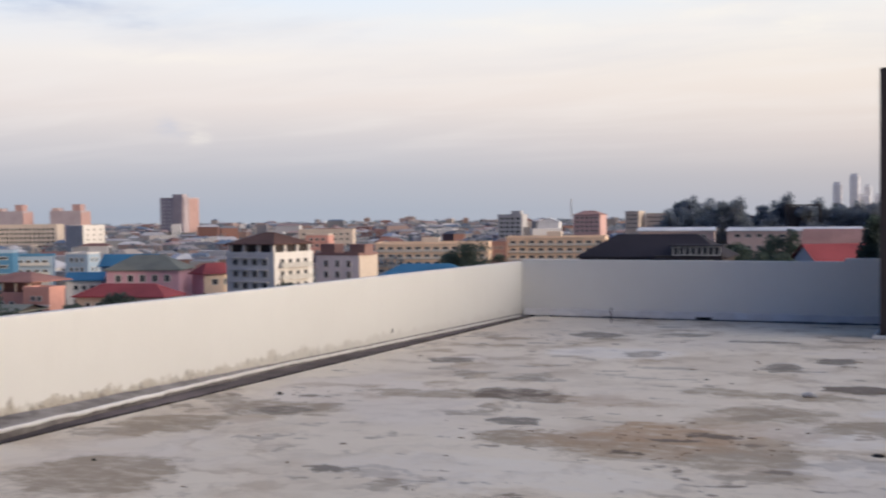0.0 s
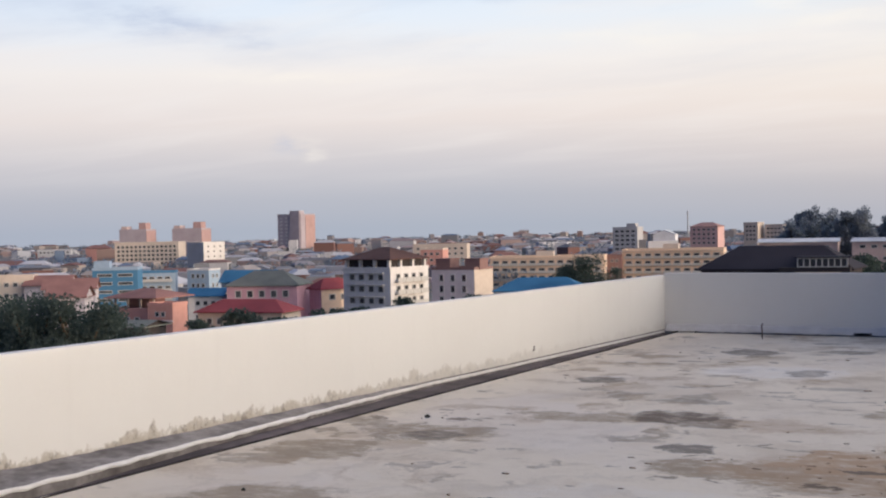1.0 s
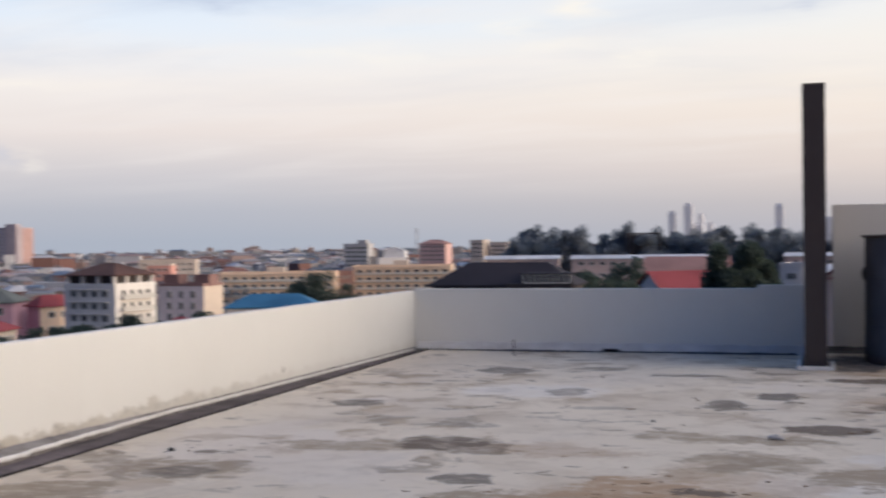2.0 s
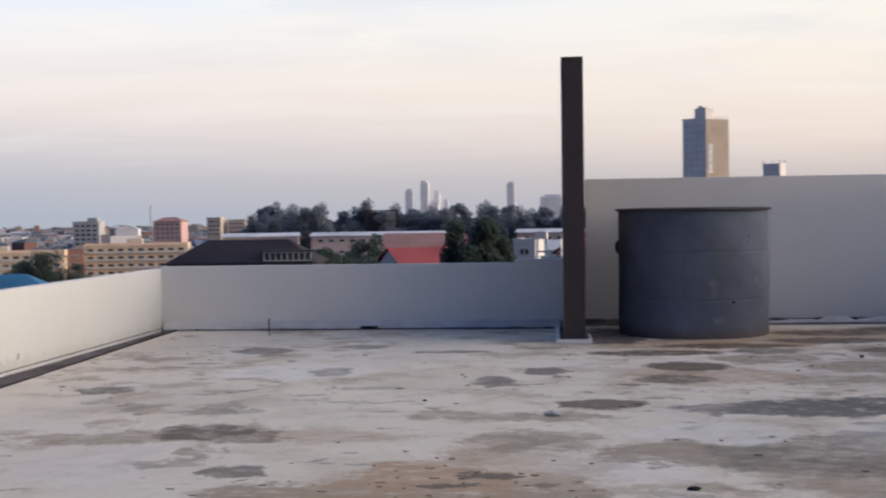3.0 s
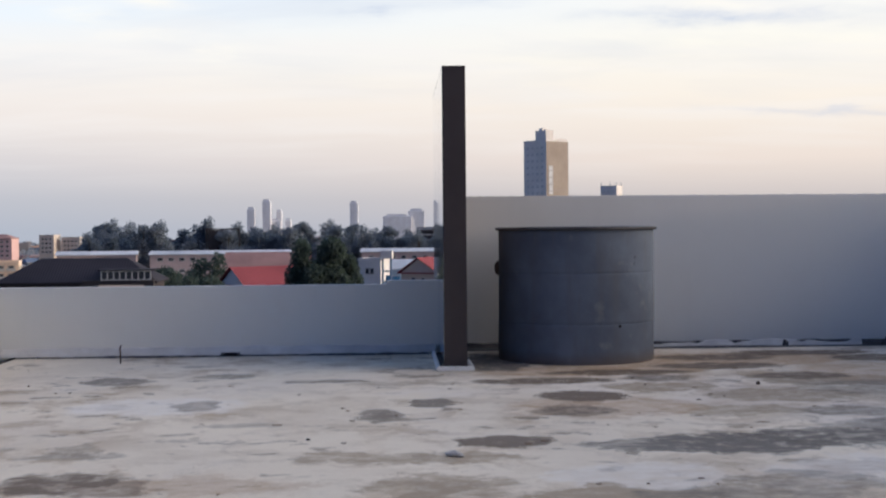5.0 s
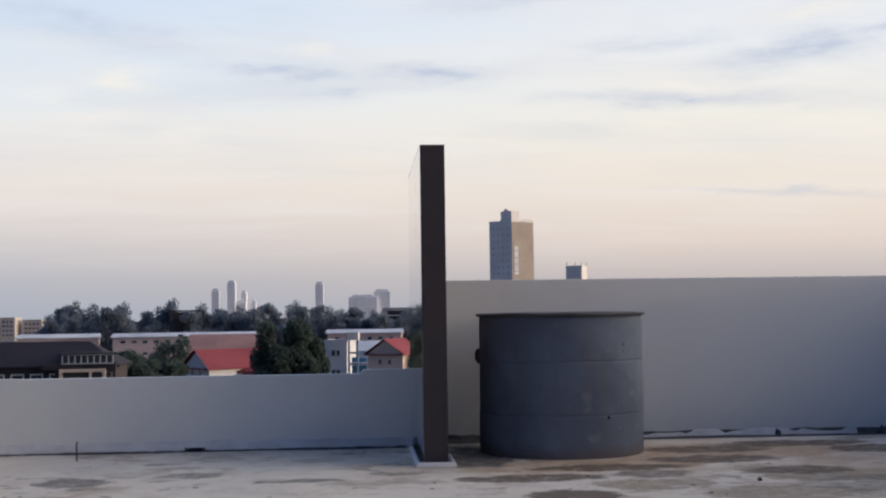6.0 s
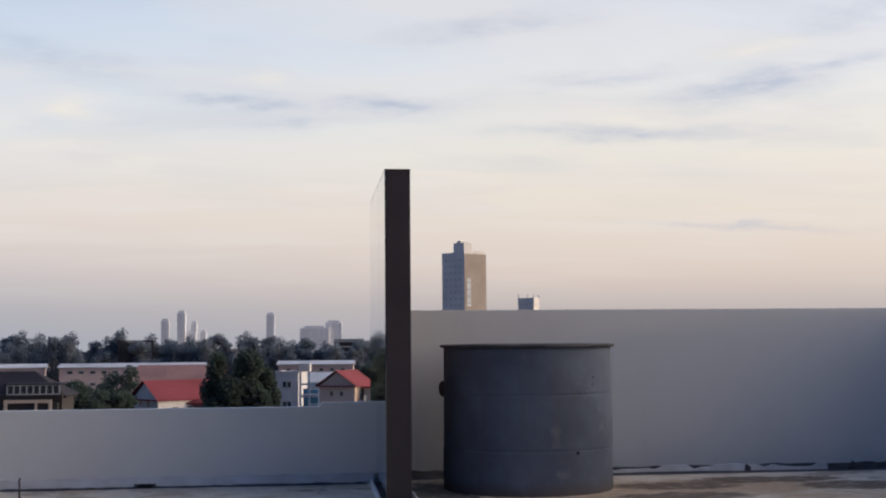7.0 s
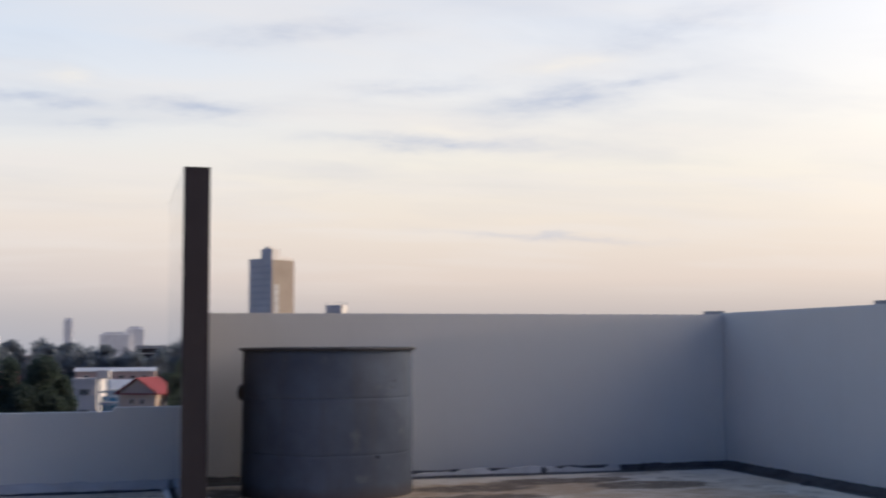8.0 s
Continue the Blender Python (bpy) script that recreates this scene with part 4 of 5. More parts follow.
def roof_mesh(kind, w, d, z, rise, over=0.6):
    x0, x1, y0, y1 = -w - over, over, -over, d + over
    bm = bmesh.new()
    if kind == "flat":
        for b in ((-w - 0.1, 0.1, -0.1, 0.25, z, z + rise), (-w - 0.1, 0.1, d - 0.25, d + 0.1, z, z + rise), (-w - 0.1, -w + 0.25, 0.25, d - 0.25, z, z + rise), (-0.25, 0.1, 0.25, d - 0.25, z, z + rise), (-w + 0.2, -0.2, 0.2, d - 0.2, z, z + 0.08)):
            box(bm, *b)
        return bm
    eave = [bm.verts.new((x, y, z)) for x, y in ((x0, y0), (x1, y0), (x1, y1), (x0, y1))]
    foot = [bm.verts.new((v.co.x, v.co.y, z - 0.18)) for v in eave]
    for i in range(4):
        bm.faces.new((eave[i], foot[i], foot[(i + 1) % 4], eave[(i + 1) % 4]))
    bm.faces.new(foot[::-1])
    if kind == "gable_x":
        a, b = bm.verts.new((x0, (y0 + y1) / 2, z + rise)), bm.verts.new((x1, (y0 + y1) / 2, z + rise))
    elif kind == "gable_y":
        a, b = bm.verts.new(((x0 + x1) / 2, y0, z + rise)), bm.verts.new(((x0 + x1) / 2, y1, z + rise))
    else:
        s = min(x1 - x0, y1 - y0) * 0.42
        if x1 - x0 >= y1 - y0:
            a, b = bm.verts.new((x0 + s, (y0 + y1) / 2, z + rise)), bm.verts.new((x1 - s, (y0 + y1) / 2, z + rise))
        else:
            a, b = bm.verts.new(((x0 + x1) / 2, y0 + s, z + rise)), bm.verts.new(((x0 + x1) / 2, y1 - s, z + rise))
    e = eave
    if kind == "gable_y" or (kind == "hip" and x1 - x0 < y1 - y0):
        for f in ((e[1], e[2], b, a), (e[3], e[0], a, b)) + (((e[0], e[1], a), (e[2], e[3], b)) if kind == "hip" else ()):
            bm.faces.new(f)
    else:
        for f in ((e[0], e[1], b, a), (e[2], e[3], a, b)) + (((e[1], e[2], b), (e[3], e[0], a)) if kind == "hip" else ()):
            bm.faces.new(f)
    return bm


def block(name, label, category, x, y, rot, w, d, top, wall, roof="flat", cover=None, rise=0.7, over=0.6, group=""):
    """A building whose near corner stands at x, y; its front runs to the left of it, its right-hand face to the back."""
    ob = thing(name, label, category, pose(x, y, GROUND, 0, 0, rot), group)
    h = top - GROUND
    part("wall", shape((-w, 0, 0, d, -0.3, h)), wall, ob)
    part("roof", roof_mesh(roof, w, d, h + 0.01, rise, over), cover or wall, ob)
    if roof[:5] == "gable":
        pitch = rise - 0.06
        for k in (0, 1):
            bm = bmesh.new()
            if roof == "gable_y":
                t = 0.12 * (1 - 2 * k)
                loops = [[bm.verts.new((x, yy, z)) for x, z in ((-w, h), (0, h), (-w / 2, h + pitch * (w / (w + 2 * over)) + 0.1))] for yy in (d * k + 0.004 * (1 - 2 * k), d * k + t)]
            else:
                t = -0.12 * (1 - 2 * k)
                loops = [[bm.verts.new((xx, yy, z)) for yy, z in ((0, h), (d, h), (d / 2, h + pitch * (d / (d + 2 * over)) + 0.1))] for xx in (-w * k - 0.004 * (1 - 2 * k), -w * k + t)]
            for i in range(3):
                bm.faces.new((loops[0][i], loops[0][(i + 1) % 3], loops[1][(i + 1) % 3], loops[1][i]))
            bm.faces.new(loops[0]), bm.faces.new(loops[1][::-1])
            part("gable", bm, wall, ob)
    return ob, h


# near row, seen over the west parapet
b, h = block("apartment_house", "grey and white apartment house with brown hipped roof", "apartment house", -125.1, 201.3, -8.4, 12.5, 12.0, -6.7, P_WHITE, "flat", P_WHITE, 0.5)
part("attic_roof", roof_mesh("hip", 12.5, 12.0, h + 2.1, 2.3, 0.3), R_BROWN, b, "brown tiled hipped roof")
# closed block, painted dark for the shade inside an open storey
part("attic", shape((-11.6, -0.9, 0.9, 11.1, h, h + 2.0)), P_DARK, b, "attic block, dark colour for an open shaded storey")
for px in (-11.9, -8.2, -4.4, -0.7):
    part("pillar", shape((px - 0.3, px + 0.3, 0.25, 0.85, h + 0.1, h + 2.05)), P_WHITE, b)
for py in (3.8, 7.6, 11.4):
    part("pillar", shape((-0.85, -0.25, py - 0.3, py + 0.3, h + 0.1, h + 2.05)), P_WHITE, b)
part("side_wall", shape((0.0, 0.06, 0.0, 12.0, 0, h)), P_WHITE, b, "white painted side wall")
openings(b, 0, 12.5, h - 1.5, 5, 4, 1.5, 1.3, "shade", 2.35)
openings(b, 1, 12.0, h - 1.5, 5, 4, 1.3, 1.4, "balcony", 2.35)
# mauve paints the shaded front, cream the lit side of one block
b, h = block("apartment_house", "block with tall windows, shaded mauve and lit cream sides", "apartment house", -129.6, 244.9, -2.3, 11.6, 8.6, -8.5, P_MAUVE, "flat", P_BRICK, 0.6)
part("side_wall", shape((0.0, 0.06, 0.0, 8.6, 0, h)), P_CREAM, b, "blank side wall painted cream for its lit tone")
openings(b, 0, 11.6, h - 1.9, 4, 3, 1.2, 1.7, "", 2.55)
for x in (-9.6, -1.6):
    part("roof_house", shape((x - 2.0, x + 2.0, 2.0, 6.0, h, h + 2.4), (x - 2.2, x + 2.2, 1.8, 6.2, h + 2.4, h + 2.6)), P_BRICK, b, "red-brown roof house")
b, h = block("house", "small house with dark red hipped roof", "house", -93.7, 173.3, 8.3, 5.4, 5.0, -12.4, P_CREAM, "hip", R_RED, 1.8)
openings(b, 0, 5.4, h - 1.8, 1, 2, 1.0, 1.1)
b, h = block("house", "long house with red tiled roof and cream wall", "house", -118.5, 157.3, 11.6, 15.4, 7.0, -11.7, P_CREAM, "hip", R_RED, 1.9)
openings(b, 0, 15.4, h - 1.6, 2, 7, 1.1, 1.2)
openings(b, 1, 7.0, h - 1.6, 2, 3, 1.1, 1.2)
b, h = block("house", "pink house with grey-green hipped roof", "house", -152.1, 207.1, 21.0, 15.4, 11.0, -10.1, P_PINK, "hip", R_GREY, 3.0)
openings(b, 0, 15.4, h - 1.8, 3, 5, 1.4, 1.6)
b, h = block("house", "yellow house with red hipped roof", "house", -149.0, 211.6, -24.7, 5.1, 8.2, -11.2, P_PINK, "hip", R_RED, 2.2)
# the yellow of this side is sunlight put into the paint
part("side_wall", shape((0.0, 0.06, 0.0, 8.2, 0, h)), P_YELLOW, b, "side wall painted yellow for sunlight")
openings(b, 1, 8.2, h - 1.8, 2, 2, 1.5, 1.3)
b, h = block("house", "white house with broad blue sheet roof", "house", -169.6, 220.9, 17.4, 12.0, 7.0, -10.1, P_PALE_BLUE, "gable_x", R_BLUE, 2.6)
b, h = block("house", "low house with light blue roof", "house", -170.7, 205.1, 24.3, 7.6, 6.0, -12.4, P_WHITE, "gable_x", R_BLUE, 1.6)
openings(b, 0, 7.6, h - 1.6, 2, 3, 1.1, 1.1)
b, h = block("house", "salmon pink house with terracotta terrace roof", "house", -134.8, 143.6, 2.7, 8.4, 7.9, -10.8, P_SALMON, "flat", P_SALMON, 0.4)
canopy = part("canopy", roof_mesh("hip", 9.0, 7.9, h + 2.1, 1.3, 0.9), R_TERRA, b, "terracotta roof over an open terrace")
canopy.location.x = 1.6
for x in (-7.0, -4.4, -1.8, 0.9):
    part("pillar", shape((x - 0.15, x + 0.15, 0.3, 0.6, h, h + 2.0)), P_CREAM, b)
part("room", shape((-6.5, -2.2, 3.0, 7.0, h + 0.08, h + 1.95)), P_BRICK, b)
openings(b, 0, 8.4, h - 1.6, 2, 3, 1.0, 1.1)
openings(b, 1, 7.9, h - 1.6, 2, 2, 1.0, 1.1)
b, h = block("house", "square salmon house with flat roof", "house", -127.6, 141.4, 6.7, 4.6, 4.0, -9.8, P_SALMON, "flat", P_SALMON, 0.5)
part("band", shape((-4.62, 0.02, -0.08, -0.002, h - 2.5, h - 2.2)), P_MAUVE, b)
openings(b, 0, 4.6, h - 1.3, 2, 2, 0.8, 0.8, "", 2.1)
b, h = block("shed", "open shed with grey sheet canopy", "shed", -115.0, 121.6, 12.0, 9.5, 6.0, -11.1, P_DARK, "gable_x", R_GREY, 0.7)
b, h = block("apartment_house", "bright blue five-storey house", "apartment house", -260.0, 273.0, 35.1, 13.4, 10.1, -9.5, P_BLUE, "flat", P_PALE_BLUE, 0.8)
part("stair_tower", shape((-13.2, -8.5, 1.5, 6.0, h, h + 2.8)), P_PALE_BLUE, b, "pale stair tower on the roof")
openings(b, 0, 13.4, h - 1.5, 5, 2, 4.4, 1.0, "", 2.5, 0.6)
b, h = block("apartment_house", "blue and white terraced house", "apartment house", -265.1, 295.4, 36.4, 12.3, 8.0, -11.3, P_PALE_BLUE, "flat", P_BLUE, 0.6)
openings(b, 0, 12.3, h - 1.8, 3, 4, 1.8, 1.4, "balcony")
b, h = block("apartment_house", "pale blue house with white side", "apartment house", -252.7, 297.1, 10.5, 7.8, 7.4, -10.7, P_PALE_BLUE, "flat", P_WHITE, 0.5)
openings(b, 0, 7.8, h - 1.8, 3, 3, 1.1, 1.4)
openings(b, 1, 7.4, h - 1.8, 3, 2, 1.1, 1.4)
b, h = block("house", "cream rendered house with flat roof", "house", -258.5, 231.4, 39.6, 14.0, 9.0, -9.8, P_CREAM, "flat", P_CREAM, 0.6)
openings(b, 0, 14.0, h - 1.9, 3, 5, 1.4, 1.3)
for n, (x, y, w, tp) in enumerate(((-233, 229, 13, -12.5), (-213.8, 206.6, 9, -13.2), (-248.1, 233.8, 12, -12))):
    b, h = block("house", "low house with weathered terracotta roof", "house", x, y, 40.0 - 7 * n, w, 9.0, tp, P_MAUVE, "gable_x", R_TERRA, 2.6, group="terracotta roofed houses")
b, h = block("house", "low hall with bright blue gable roof", "house", -64.3, 154.3, 14.7, 12.4, 6.5, -7.6, P_WHITE, "hip", R_BLUE, 1.7, 0.4)

# the long yellow blocks and what stands behind them
for x, y, rot, w, tp, n in ((-184.8, 461.4, 16.7, 47.5, -12, 12), (-142.9, 486.7, 11.4, 41.6, -10.2, 10)):
    b, h = block("apartment_house", "long four-storey yellow apartment block with rows of windows", "apartment house", x, y, rot, w, 14.0, tp, P_YELLOW, "flat", P_YELLOW, 0.7, group="yellow apartment blocks")
    for k in range(4):
        part("ledge", shape((-w - 0.1, 0.1, -0.55, -0.002, h - 3.1 * k - 0.5, h - 3.1 * k - 0.2)), P_CREAM, b)
    openings(b, 0, w, h - 2.0, 4, n, 2.5, 1.7, "balcony", 3.1, 0.8)
    openings(b, 1, 14.0, h - 2.0, 4, 3, 1.5, 1.3, "", 3.1)
    part("roof_house", shape((-w * 0.6, -w * 0.45, 4, 9, h, h + 2.6)), P_CREAM, b, "cream roof house")
b, h = block("stair_block", "red-brown stair block between apartment blocks", "stair block", -182.6, 475.4, 15.9, 6.2, 6.0, -12.2, P_BRICK, "flat", P_BRICK, 0.6)
openings(b, 0, 6.2, h - 2.0, 4, 2, 1.2, 1.3, "", 3.1)

b, h = block("hotel", "long cream hotel with rows of windows", "hotel", -597.2, 669.3, 29.3, 46.1, 24.0, -6.3, P_CREAM, "flat", P_CREAM, 1.2)
openings(b, 0, 46.1, h - 2.2, 5, 14, 2.1, 1.9, "", 3.0)
for x, y, rot, w in ((-750.5, 800, 22.7, 24.5), (-715.2, 831.7, 20.3, 27.2)):
    b, h = block("tower_block", "stepped red-brown tower block", "tower block", x, y, rot, w, 24.0, 3.5, P_SLATE, "flat", P_SLATE, 1.4, group="red-brown tower blocks")
    part("roof_house", shape((-w * 0.3, -1.0, 2, 14, h, h + 7.0)), P_RUSSET, b, "russet upper storeys")
    # russet paints the low sun on the right-hand face
    part("side_wall", shape((0.0, 0.3, 0.0, 24.0, 0, h)), P_RUSSET, b, "side wall coloured russet for low sun")
    part("roof_house", shape((-w + 1, -w * 0.75, 2, 14, h, h + 4.0)), P_ROSE, b)
# one white block: the shade on its front is put into the grey paint
b, h = block("office_block", "white slab block, shade-greyed front, blank sunlit side", "office block", -518.7, 605.1, -9.8, 16.8, 17.5, -5.9, P_GREY, "flat", P_WHITE, 0.8)
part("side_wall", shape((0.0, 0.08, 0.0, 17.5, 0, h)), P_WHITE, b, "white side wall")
openings(b, 1, 17.5, h - 2.2, 4, 3, 1.3, 1.2, "", 3.2)
b, h = block("tower_block", "grey high-rise block with side coloured russet for sun", "tower block", -805.6, 1104.3, 0.7, 31.8, 27.7, 17.7, P_SLATE, "flat", P_SLATE, 1.5)
# the orange sunlight on this side is put into its paint
part("side_wall", shape((0.0, 0.3, 9.0, 27.7, 0, h)), P_RUSSET, b, "side wall coloured russet for low sun")
part("core", shape((-14.0, -1.0, -1.5, 8.0, 0, h + 5.0)), P_SLATE, b, "projecting core")
openings(b, 0, 31.8, h - 3.0, 8, 4, 3.0, 1.6, "", 4.0)
b, h = block("school", "long white low building", "school", -868.2, 824.0, 38.0, 30.4, 12.0, -13.1, P_WHITE, "flat", P_WHITE, 0.8)
openings(b, 0, 30.4, h - 2.0, 1, 8, 2.0, 1.6)
b, h = block("hall", "low hall with orange roof", "hall", -843.4, 849.3, 36.3, 22.5, 12.0, -12.1, P_SALMON, "hip", R_TERRA, 3.0)
b, h = block("office_block", "grey framed block of flats", "office block", -311.7, 841.2, 0.2, 19.1, 12.0, -2.6, P_GREY, "flat", P_GREY, 1.0)
openings(b, 0, 19.1, h - 2.2, 5, 4, 3.0, 1.8, "", 3.2)
part("roof_house", shape((-9, -2, 2, 8, h, h + 3.5)), P_GREY, b)
b, h = block("apartment_house", "salmon apartment house paled for haze", "apartment house", -257.5, 859.5, -3.4, 20.9, 14.0, -2.5, P_BLUSH, "hip", R_FADED, 3.0)
openings(b, 0, 20.9, h - 2.2, 4, 5, 2.0, 1.5, "", 3.2)
b, h = block("apartment_house", "cream block of flats", "apartment house", -243.5, 915.4, -5.1, 11.0, 14.0, -1.2, P_CREAM, "flat", P_CREAM, 1.0)
openings(b, 0, 11.0, h - 2.2, 4, 3, 2.0, 1.5, "", 3.2)
b, h = block("apartment_house", "cream block of flats", "apartment house", -225.6, 919.6, -5.1, 14.0, 14.0, -3.0, P_CREAM, "flat", P_CREAM, 1.0)
openings(b, 0, 14.0, h - 2.2, 4, 4, 2.0, 1.5, "", 3.2)
b, h = block("apartment_house", "orange and cream apartment house", "apartment house", -293.4, 519.9, 14.2, 11.5, 10.8, -9.8, P_SALMON, "flat", P_CREAM, 0.8)
openings(b, 0, 11.5, h - 2.0, 4, 3, 1.8, 1.4)
b, h = block("apartment_house", "long cream apartment house", "apartment house", -333.0, 618.4, 18.0, 32.0, 10.0, -9.2, P_CREAM, "flat", P_CREAM, 0.8)
openings(b, 0, 32.0, h - 2.0, 3, 8, 1.8, 1.4)
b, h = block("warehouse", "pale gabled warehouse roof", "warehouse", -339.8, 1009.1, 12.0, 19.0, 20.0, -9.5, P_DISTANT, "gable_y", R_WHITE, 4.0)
bar("radio_mast", "thin far radio mast", "mast", ((-463.9, 1423.5, GROUND), (-463.9, 1423.5, 14.4)), 0.8, STEEL)

# seen over the north parapet
b, h = block("house", "dark timber house with sweeping black roof", "house", -23.2, 127.5, 2.0, 15.6, 8.0, -3.6, P_DARK, "hip", R_DARK, 2.4, 0.45)
openings(b, 0, 15.6, h - 1.3, 2, 7, 1.3, 1.1, "", 2.4)
part("dormer", shape((-7.0, 0.2, -1.2, 3.0, h - 0.4, h + 0.18)), P_DARK, b)
for k in range(9):
    part("sash", shape((-5.1 + k * 0.62, -4.98 + k * 0.62, -1.32, -1.22, h + 0.28, h + 1.12)), FRAME, b, "pale window post")
for z in (0.2, 1.08):
    part("rail", shape((-5.1, -0.02, -1.34, -1.22, h + z, h + z + 0.1)), FRAME, b, "pale window rail")
part("glazing", shape((-5.1, -0.02, -1.2, -1.16, h + 0.28, h + 1.1)), GLASS, b, "dark glazing")
part("dormer_roof", shape((-5.4, 0.3, -1.5, 2.0, h + 1.19, h + 1.3)), R_DARK, b)
part("shop_frame", shape((-5.1, -0.6, -2.5, -2.2, h - 0.55, h - 0.25), (-5.1, -4.8, -2.5, -2.2, h - 3.0, h - 0.552), (-0.9, -0.6, -2.5, -2.2, h - 3.0, h - 0.552), (-2.2, -2.0, -2.5, -2.2, h - 3.0, h - 0.552)), P_YELLOW, b, "yellow window frame")
part("balcony", shape((-5.6, -0.1, -2.2, -1.22, h - 3.6, h - 0.6)), P_DARK, b)
b, h = block("house", "long white-roofed terrace with pink walls", "terrace", -23.9, 319.9, 1.4, 36.0, 9.0, -4.4, P_ROSE, "gable_x", R_WHITE, 0.9, 0.5)
openings(b, 0, 36.0, h - 1.3, 2, 12, 1.6, 1.0)
for x, y, rot, w in ((-64.4, 323.9, 8.7, 20), (14.6, 330.7, -4.7, 20)):
    b, h = block("house", "long terrace with white sheet roof and pink walls", "terrace", x, y, rot, w, 8.0, -4.4, P_ROSE, "gable_x", R_WHITE, 0.9, 0.5)
    openings(b, 0, w, h - 1.5, 2, 6, 1.4, 1.0)
b, h = block("house", "house with wide faded terracotta roof", "house", -15.6, 258.0, -0.5, 17.0, 9.0, -6.6, P_SALMON, "gable_x", R_FADED, 3.6)
b, h = block("house", "pale gabled house with long red tiled roof", "house", -16.2, 149.0, -55.0, 6.4, 8.6, -5.1, P_WHITE, "gable_y", R_RED, 2.2, 0.4)
openings(b, 0, 6.4, h - 0.5, 2, 2, 0.8, 0.9)
openings(b, 1, 8.6, h - 1.3, 2, 3, 0.9, 0.9)
b, h = block("house", "brick red rendered house beneath steep dark tiles", "house", -8.6, 151.0, -8.0, 6.0, 6.0, -5.6, P_BRICK, "gable_x", R_RED, 1.7, 0.5)
openings(b, 0, 6.0, h - 1.4, 1, 3, 1.0, 1.0)
b, h = block("house", "small white rendered house topped with flat concrete", "house", 0.2, 186.9, -20.0, 3.6, 4.0, -3.2, P_WHITE, "flat", P_WHITE, 0.4)
openings(b, 0, 3.6, h - 1.6, 3, 2, 0.9, 1.0)
b = thing("steel_tower", "pale blue steel stair tower with tank on top", "stair tower", pose(1.8, 183.5, GROUND, 0, 0, -10))
for x in (-1.3, 0.0, 2.4):
    part("post", shape((x - 0.14, x + 0.14, -0.14, 0.14, 0, 22.2 if x < 1 else 20.4)), P_PALE_BLUE, b)
for z in (14.0, 16.2, 18.4, 20.2):
    part("beam", shape((-1.3, 2.4, -0.12, 0.12, z, z + 0.25)), P_PALE_BLUE, b)
for z in (14.3, 16.5, 18.7):
    part("landing", shape((-1.2, 2.3, 0.2, 2.0, z, z + 0.14)), P_GREY, b)
    part("guard_rail", shape((0.1, 2.3, -0.10, -0.04, z + 0.85, z + 0.95)), P_WHITE, b)
part("back_wall", shape((-1.2, 1.0, 2.0, 2.2, 0, 19.6)), P_BLUE, b, "blue rear wall")
part("water_box", shape((-1.5, 0.2, -0.6, 0.9, 22.2, 23.4)), P_WHITE, b, "white water box")
b, h = block("house", "house with pale grey sheet roof", "house", 5.9, 191.8, -10.9, 4.4, 6.0, -4.6, P_PALE_BLUE, "gable_x", R_WHITE, 1.4, 0.4)
b, h = block("house", "cream gabled house with red roof and sunlit balconies", "house", 7.9, 170.0, -28.0, 5.4, 6.0, -4.5, P_CREAM, "gable_y", R_RED, 2.1, 0.45)
# same house as the cream front; yellow paints the sunlight on this side
part("side_wall", shape((0.0, 0.06, 0.0, 6.0, 0, h)), P_YELLOW, b, "side wall painted yellow for sunlight")
openings(b, 0, 5.4, h - 1.1, 2, 2, 0.7, 0.8)
openings(b, 1, 6.0, h - 1.3, 2, 3, 0.8, 1.1, "balcony", 2.4)
part("wing", shape((0.5, 3.2, 2.0, 6.5, 0, h - 0.4)), P_CREAM, b, "lower side wing")
part("wing_roof", shape((0.3, 3.5, 1.7, 6.8, h - 0.4, h - 0.15)), R_RED, b)
b, h = block("office_block", "far dark office block with white floor bands", "office block", 26.3, 500.2, -7.8, 12.0, 8.0, 2.0, P_DARK, "flat", P_GREY, 0.6)
for k in range(4):
    part("band", shape((-12.1, 0.1, -0.2, -0.002, h - 0.6 - 2.2 * k, h - 0.2 - 2.2 * k)), P_WHITE, b)
b = thing("billboard", "large bare billboard frame on dark steel posts", "billboard", pose(-51.5, 400.0, GROUND, 0, 0, 7))
for x in (-5.4, -4.6, 5.0):
    part("post", shape((x - 0.25, x + 0.25, -0.25, 0.25, 0, 27.4)), P_DARK, b)
for z in (20.0, 23.4, 27.0):
    part("beam", shape((-5.4, 5.2, -0.2, 0.2, z, z + 0.45)), P_DARK, b)
part("panel", shape((-4.4, 0.2, -0.35, -0.21, 20.4, 26.9)), P_DARK, b, "dark half-stripped panel")

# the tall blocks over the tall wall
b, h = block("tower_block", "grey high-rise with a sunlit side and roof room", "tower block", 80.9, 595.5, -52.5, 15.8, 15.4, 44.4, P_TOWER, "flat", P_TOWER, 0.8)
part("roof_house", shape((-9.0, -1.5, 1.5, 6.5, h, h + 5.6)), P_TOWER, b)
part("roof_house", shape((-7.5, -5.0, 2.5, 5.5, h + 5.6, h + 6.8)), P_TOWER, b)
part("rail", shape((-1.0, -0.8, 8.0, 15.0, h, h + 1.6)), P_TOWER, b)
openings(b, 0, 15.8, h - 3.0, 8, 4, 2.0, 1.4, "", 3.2)
